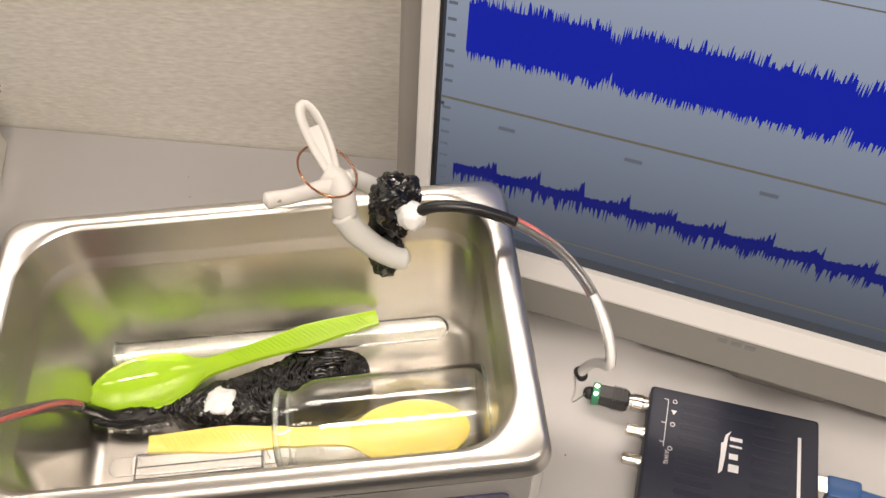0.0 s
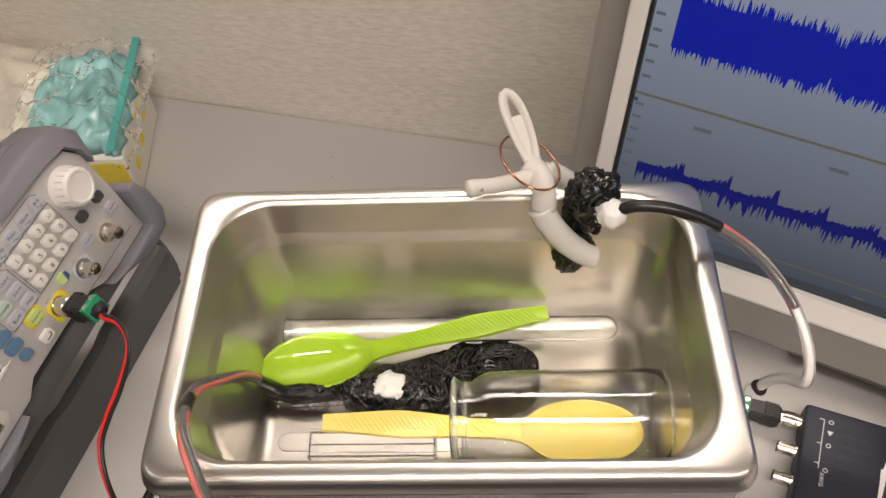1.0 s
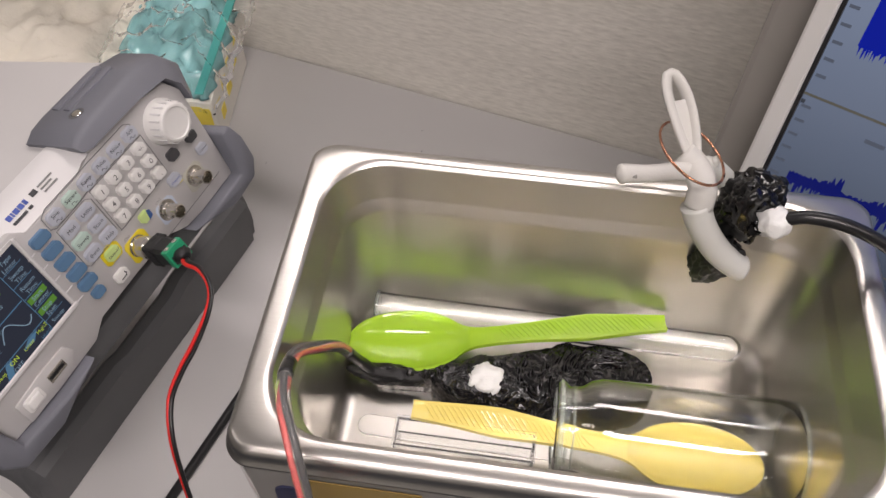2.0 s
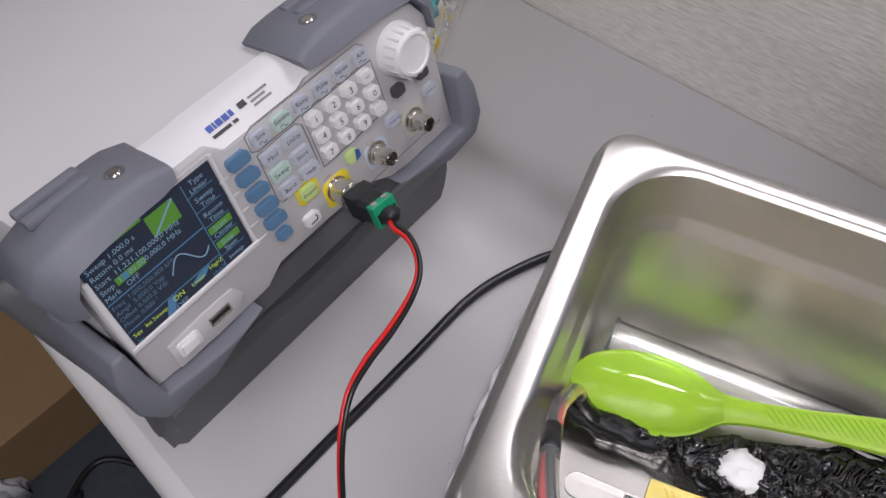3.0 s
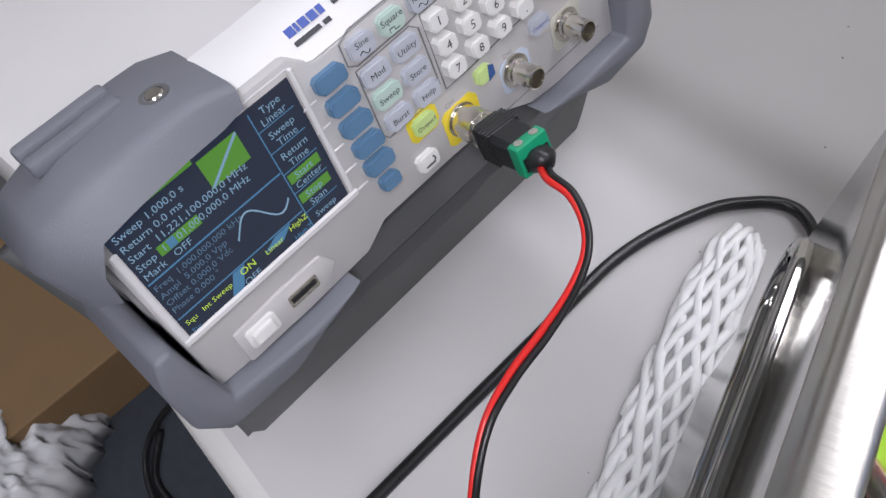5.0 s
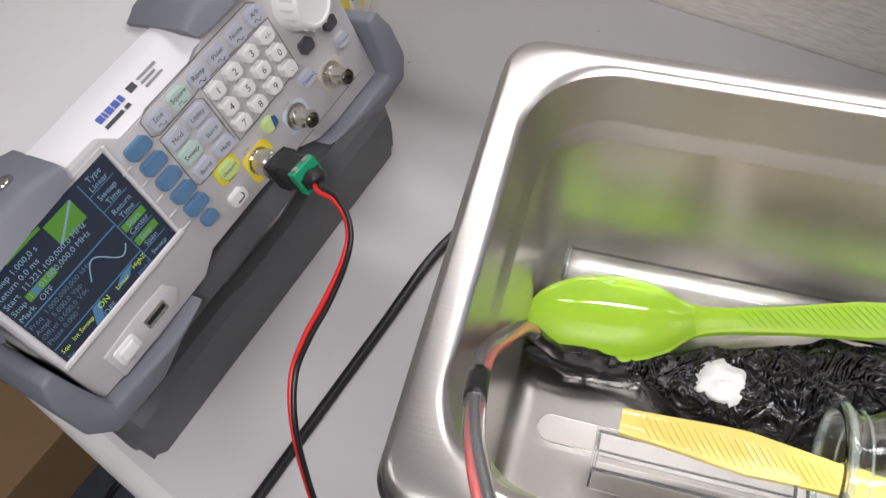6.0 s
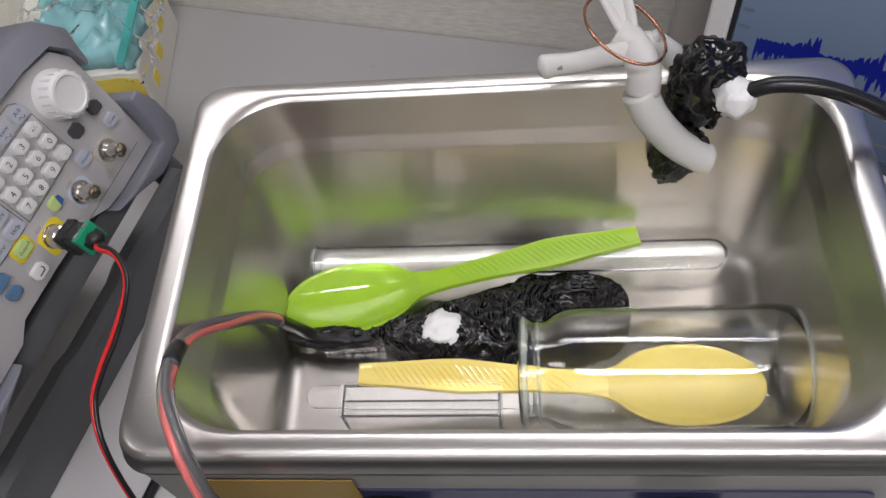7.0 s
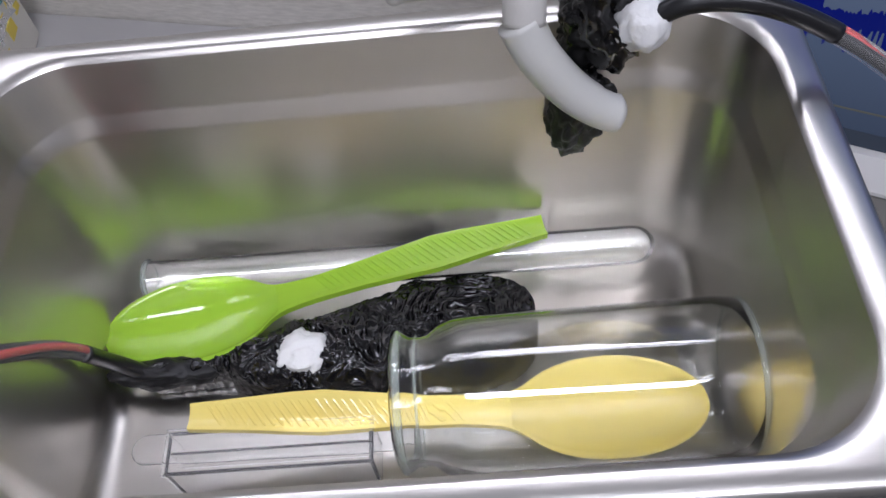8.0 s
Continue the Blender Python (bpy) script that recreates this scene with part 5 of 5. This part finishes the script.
# ---- USB oscilloscope ----
def usb_scope():
    ang = math.degrees(math.atan2(-0.0441, 0.1190))
    m = Matrix.Translation((0.2617, 0.0706, 0.0)) @ pose(0, 0, 0, 0, 0, ang)
    s = thing("usb_oscilloscope", m, "dark navy plastic USB oscilloscope box on the desk", "instrument")
    W, D = 0.1268, 0.095
    part("case", box(0.0, W, -D, 0.0, 0.003, 0.0242, 0.003, 3), SCOPE_CASE, s, smooth=40)
    for x in (0.012, W - 0.012):
        for y in (-0.012, -D + 0.012):
            part("foot", facing(pose(x, y, 0), cone(0.005, 0.005, 0, 0.0032, 12)), BLACK, s)
    for k in range(9):
        y = -0.0125 - 0.0088 * k
        full = k in (0, 8)
        for x0, x1 in (((0.024, 0.094),) if full else ((0.024, 0.052), (0.078, 0.106))):
            part("rib", facing(pose((x0 + x1) / 2, y, 0.0239, 90), prism(round_rect(x1 - x0, 0.0052, 0.0025, 4), -0.0008, 0.0006, 0.0003, 1)), SCOPE_CASE, s)
    top = 0.0244
    for k, (x, y, w, d) in enumerate(((0.062, -0.030, 0.009, 0.0030), (0.062, -0.0365, 0.009, 0.0016), (0.062, -0.0435, 0.0065, 0.0045), (0.062, -0.0520, 0.0075, 0.006))):
        part("logo_bar", box(x, x + w, y - d, y, top - 0.0003, top), WHITE_INK, s)
    part("logo_swoosh", facing(pose(0.0575, -0.0425, top) @ pose(0, 0, 0, 90), prism([(-0.0025, 0.019), (0.0004, 0.016), (0.0018, 0.004), (0.0030, -0.012), (0.0050, -0.017), (0.0010, -0.013), (-0.0015, 0.0)], 0, 0.0003)), WHITE_INK, s)
    part("print_bar", box(0.0558, 0.0578, -0.056, -0.036, top - 0.0003, top), WHITE_INK, s)
    part("print_bar", box(0.1110, 0.1135, -0.066, -0.018, top - 0.0003, top), WHITE_INK, s)
    part("scale_line", box(0.0138, 0.0143, -0.050, -0.010, top - 0.0003, top), WHITE_INK, s)
    for y in (-0.010, -0.030, -0.046):
        part("scale_tick", box(0.0108, 0.0140, y - 0.0005, y, top - 0.0003, top), WHITE_INK, s)
    for y in (-0.0110, -0.0305, -0.0505):
        part("input_sign", facing(pose(0.0190, y, top - 0.0003), lathe([(0.0013, 0), (0.0018, 0), (0.0018, 0.0003), (0.0013, 0.0003)], 14, True)), WHITE_INK, s)
    part("caution_sign", facing(pose(0.0190, -0.0205, top) @ pose(0, 0, 0, 90, 0, 0), prism([(-0.0022, -0.0018), (0.0022, -0.0018), (0, 0.002)], 0, 0.0003)), WHITE_INK, s)
    lettering("legend", "AWG", 0.0045, 0.0165, 0, 0, WHITE_INK, s, True, m=pose(0.017, -0.058, top - 0.0001, -90, 0, 0) @ pose(0, 0, 0, 0, 90, 0) @ pose(-0.0165, 0, 0))
    for k, y in enumerate((-0.0130, -0.0370, -0.0610)):
        part("bnc_socket", facing(pose(0.0, y, 0.0125) @ pose(0, 0, 0, 0, -90, 0), lathe([(0.0062, -0.001), (0.0062, 0.002), (0.0048, 0.0022), (0.0048, 0.0135), (0.0041, 0.0136), (0.0041, 0.004), (0.0010, 0.004)], 24)), CHROME, s, "nickel coaxial socket", smooth=35)
    adapter(m @ pose(0.0, -0.0130, 0.0125, 0, 0, -90), "black and green terminal adapter plugged into the oscilloscope", None)
    plug = thing("usb_plug", m @ pose(W, -0.048, 0.0), "blue USB plug with its cable", "plug")
    part("metal_tip", box(-0.001, 0.008, -0.006, 0.006, 0.008, 0.0185), CHROME, plug)
    part("plug_body", box(0.007, 0.032, -0.0085, 0.0085, 0.0062, 0.0200, 0.0025), USB_BLUE, plug, smooth=40)
    part("strain_relief", facing(pose(0.032, 0, 0.013, 0, 90, 0), cone(0.0045, 0.0032, 0, 0.018, 12)), USB_BLUE, plug)
    part("cable", hose(spline([(0.045, 0, 0.013), (0.070, -0.002, 0.008), (0.12, -0.02, 0.003), (0.2, -0.06, 0.003)], 8), 0.0026, 10), USB_BLUE, plug, smooth=True)
    return m


scope_at = usb_scope()
tag_end = scope_at @ Vector((-0.048, -0.013, 0.012))
part("shield_end", hose(spline([(0.1772, 0.0062, 0.1750), (0.1770, 0.0090, 0.1725), (0.1772, 0.0120, 0.1705)], 4), 0.0036, 10), BLACK_CABLE, bpy.data.objects["sensor_cable"], smooth=True)
part("bare_lead", hose(spline([(0.1770, 0.0110, 0.1710), (0.1780, 0.022, 0.150), (0.184, 0.030, 0.110), (0.190, 0.045, 0.060), tag_end], 8), 0.0007, 6), CHROME, bpy.data.objects["sensor_cable"], "thin bare lead", smooth=True)


# ---- things at the back of the desk ----
def carton():
    c = thing("white_carton", Matrix.Translation((-0.318, 0.372, 0)) @ pose(0, 0, 0, 0, 0, 5), "white and yellow printed cardboard carton by the wall", "carton")
    part("carton_body", box(-0.14, 0.0, -0.062, 0.052, 0.0003, 0.055, 0.0015), WHITE_CARD, c)
    for y, w, z in ((-0.045, 0.012, 0.018), (-0.018, 0.014, 0.022), (0.008, 0.016, 0.030), (0.034, 0.012, 0.034)):
        part("print_patch", box(-0.0002, 0.0006, y, y + w, z, z + 0.012), YELLOW_CARD, c)
    part("print_patch", box(-0.045, -0.003, -0.0626, -0.0619, 0.006, 0.046), YELLOW_CARD, c)


carton()


def crumpled(w, d, h, seed, n=36, amp=0.012, corner=3.0):
    """A crumpled pillow of film on the ground plane."""
    b = bmesh.new()
    def sheet(up):
        g = []
        for i in range(n + 1):
            row = []
            for j in range(n + 1):
                u, v = 2 * i / n - 1, 2 * j / n - 1
                dome = max(0, (1 - abs(u) ** corner) * (1 - abs(v) ** corner)) ** 0.5
                p = Vector((u * w / 2, v * d / 2, 0))
                k = p / 0.03 + Vector((seed, seed * 2, 0))
                crease = (1 - 2 * abs(noise.noise(k))) * amp + (1 - 2 * abs(noise.noise(k * 2.3))) * amp * 0.45
                z = (h * dome + crease * dome if up else 0.0006)
                row.append(b.verts.new((p.x + crease * 0.4, p.y + crease * 0.3, max(0.0004, z))))
            g.append(row)
        for a, c in zip(g, g[1:]):
            for j in range(n):
                b.faces.new((a[j], a[j + 1], c[j + 1], c[j]) if up else (a[j], c[j], c[j + 1], a[j + 1]))
    sheet(True)
    sheet(False)
    bmesh.ops.remove_doubles(b, verts=b.verts[:], dist=0.0003)
    return b


def zip_bag():
    z = thing("zip_bag", Matrix.Translation((-0.372, 0.372, 0.0562)) @ pose(0, 0, 0, 0, 0, 4), "crumpled clear zip bag with teal contents on the carton", "bag")
    part("wrapped_bundle", crumpled(0.100, 0.130, 0.016, 3, 48, 0.017), TEAL, z, "teal wrapped contents", smooth=True)
    ob = part("film", facing(pose(0, 0, 0.0006), crumpled(0.125, 0.165, 0.026, 8, 44, 0.012)), FILM, z, "clear crumpled film", smooth=True)
    ob.visible_shadow = False
    part("zip_strip", facing(pose(0.053, 0.0, 0.006), box(-0.004, 0.004, -0.080, 0.080, 0.016, 0.0185, 0.001)), TEAL_ZIP, z, "teal zip strip")


zip_bag()
towel = tagged(part("towel", crumpled(0.24, 0.30, 0.085, 21, 60, 0.012, 5.0), CLOTH, smooth=True), "cream textured towel heaped beside the carton", "towel")
towel.matrix_world = DESK @ pose(-0.585, 0.205, 0.0)

# ---- on the carpet below the desk ----
box_at = Matrix.Translation((-0.94, 0.075, FLOOR)) @ pose(0, 0, 0, 0, 0, -18)
carton_b = thing("cardboard_box", box_at, "brown cardboard box standing on the carpet", "box")
part("box_body", box(-0.19, 0.19, -0.14, 0.14, 0.0004, 0.13, 0.003), CARD, carton_b)
for s in (-1, 1):
    part("flap", facing(pose(0, s * 0.141, 0.131, s * 24), box(-0.185, 0.185, min(0, -s * 0.10), max(0, -s * 0.10), 0, 0.003)), CARD, carton_b)
film = tagged(part("plastic_bag", crumpled(0.26, 0.19, 0.12, 33, 52, 0.024), BAG_WHITE, smooth=True), "crumpled pale plastic bag on the carpet", "bag")
film.matrix_world = Matrix.Translation((-0.865, -0.165, FLOOR)) @ pose(0, 0, 0, 0, 0, 20)
for k, pts in enumerate(([(-1.1, -0.24, 0), (-0.88, -0.235, 0), (-0.7, -0.20, 0), (-0.5, -0.14, 0), (-0.2, -0.12, 0)], [(-0.70, -0.01, 0), (-0.66, -0.07, 0), (-0.58, -0.08, 0), (-0.52, -0.02, 0), (-0.60, 0.05, 0), (-0.70, 0.04, 0), (-0.69, -0.05, 0.012), (-0.60, -0.105, 0), (-0.44, -0.07, 0)])):
    ob = tagged(part("floor_cable", hose(spline([(x, y, FLOOR + 0.005 + z) for x, y, z in pts], 10), 0.0045, 8), BLACK_CABLE, smooth=True), "black cable lying on the carpet", "cable", "floor cables")
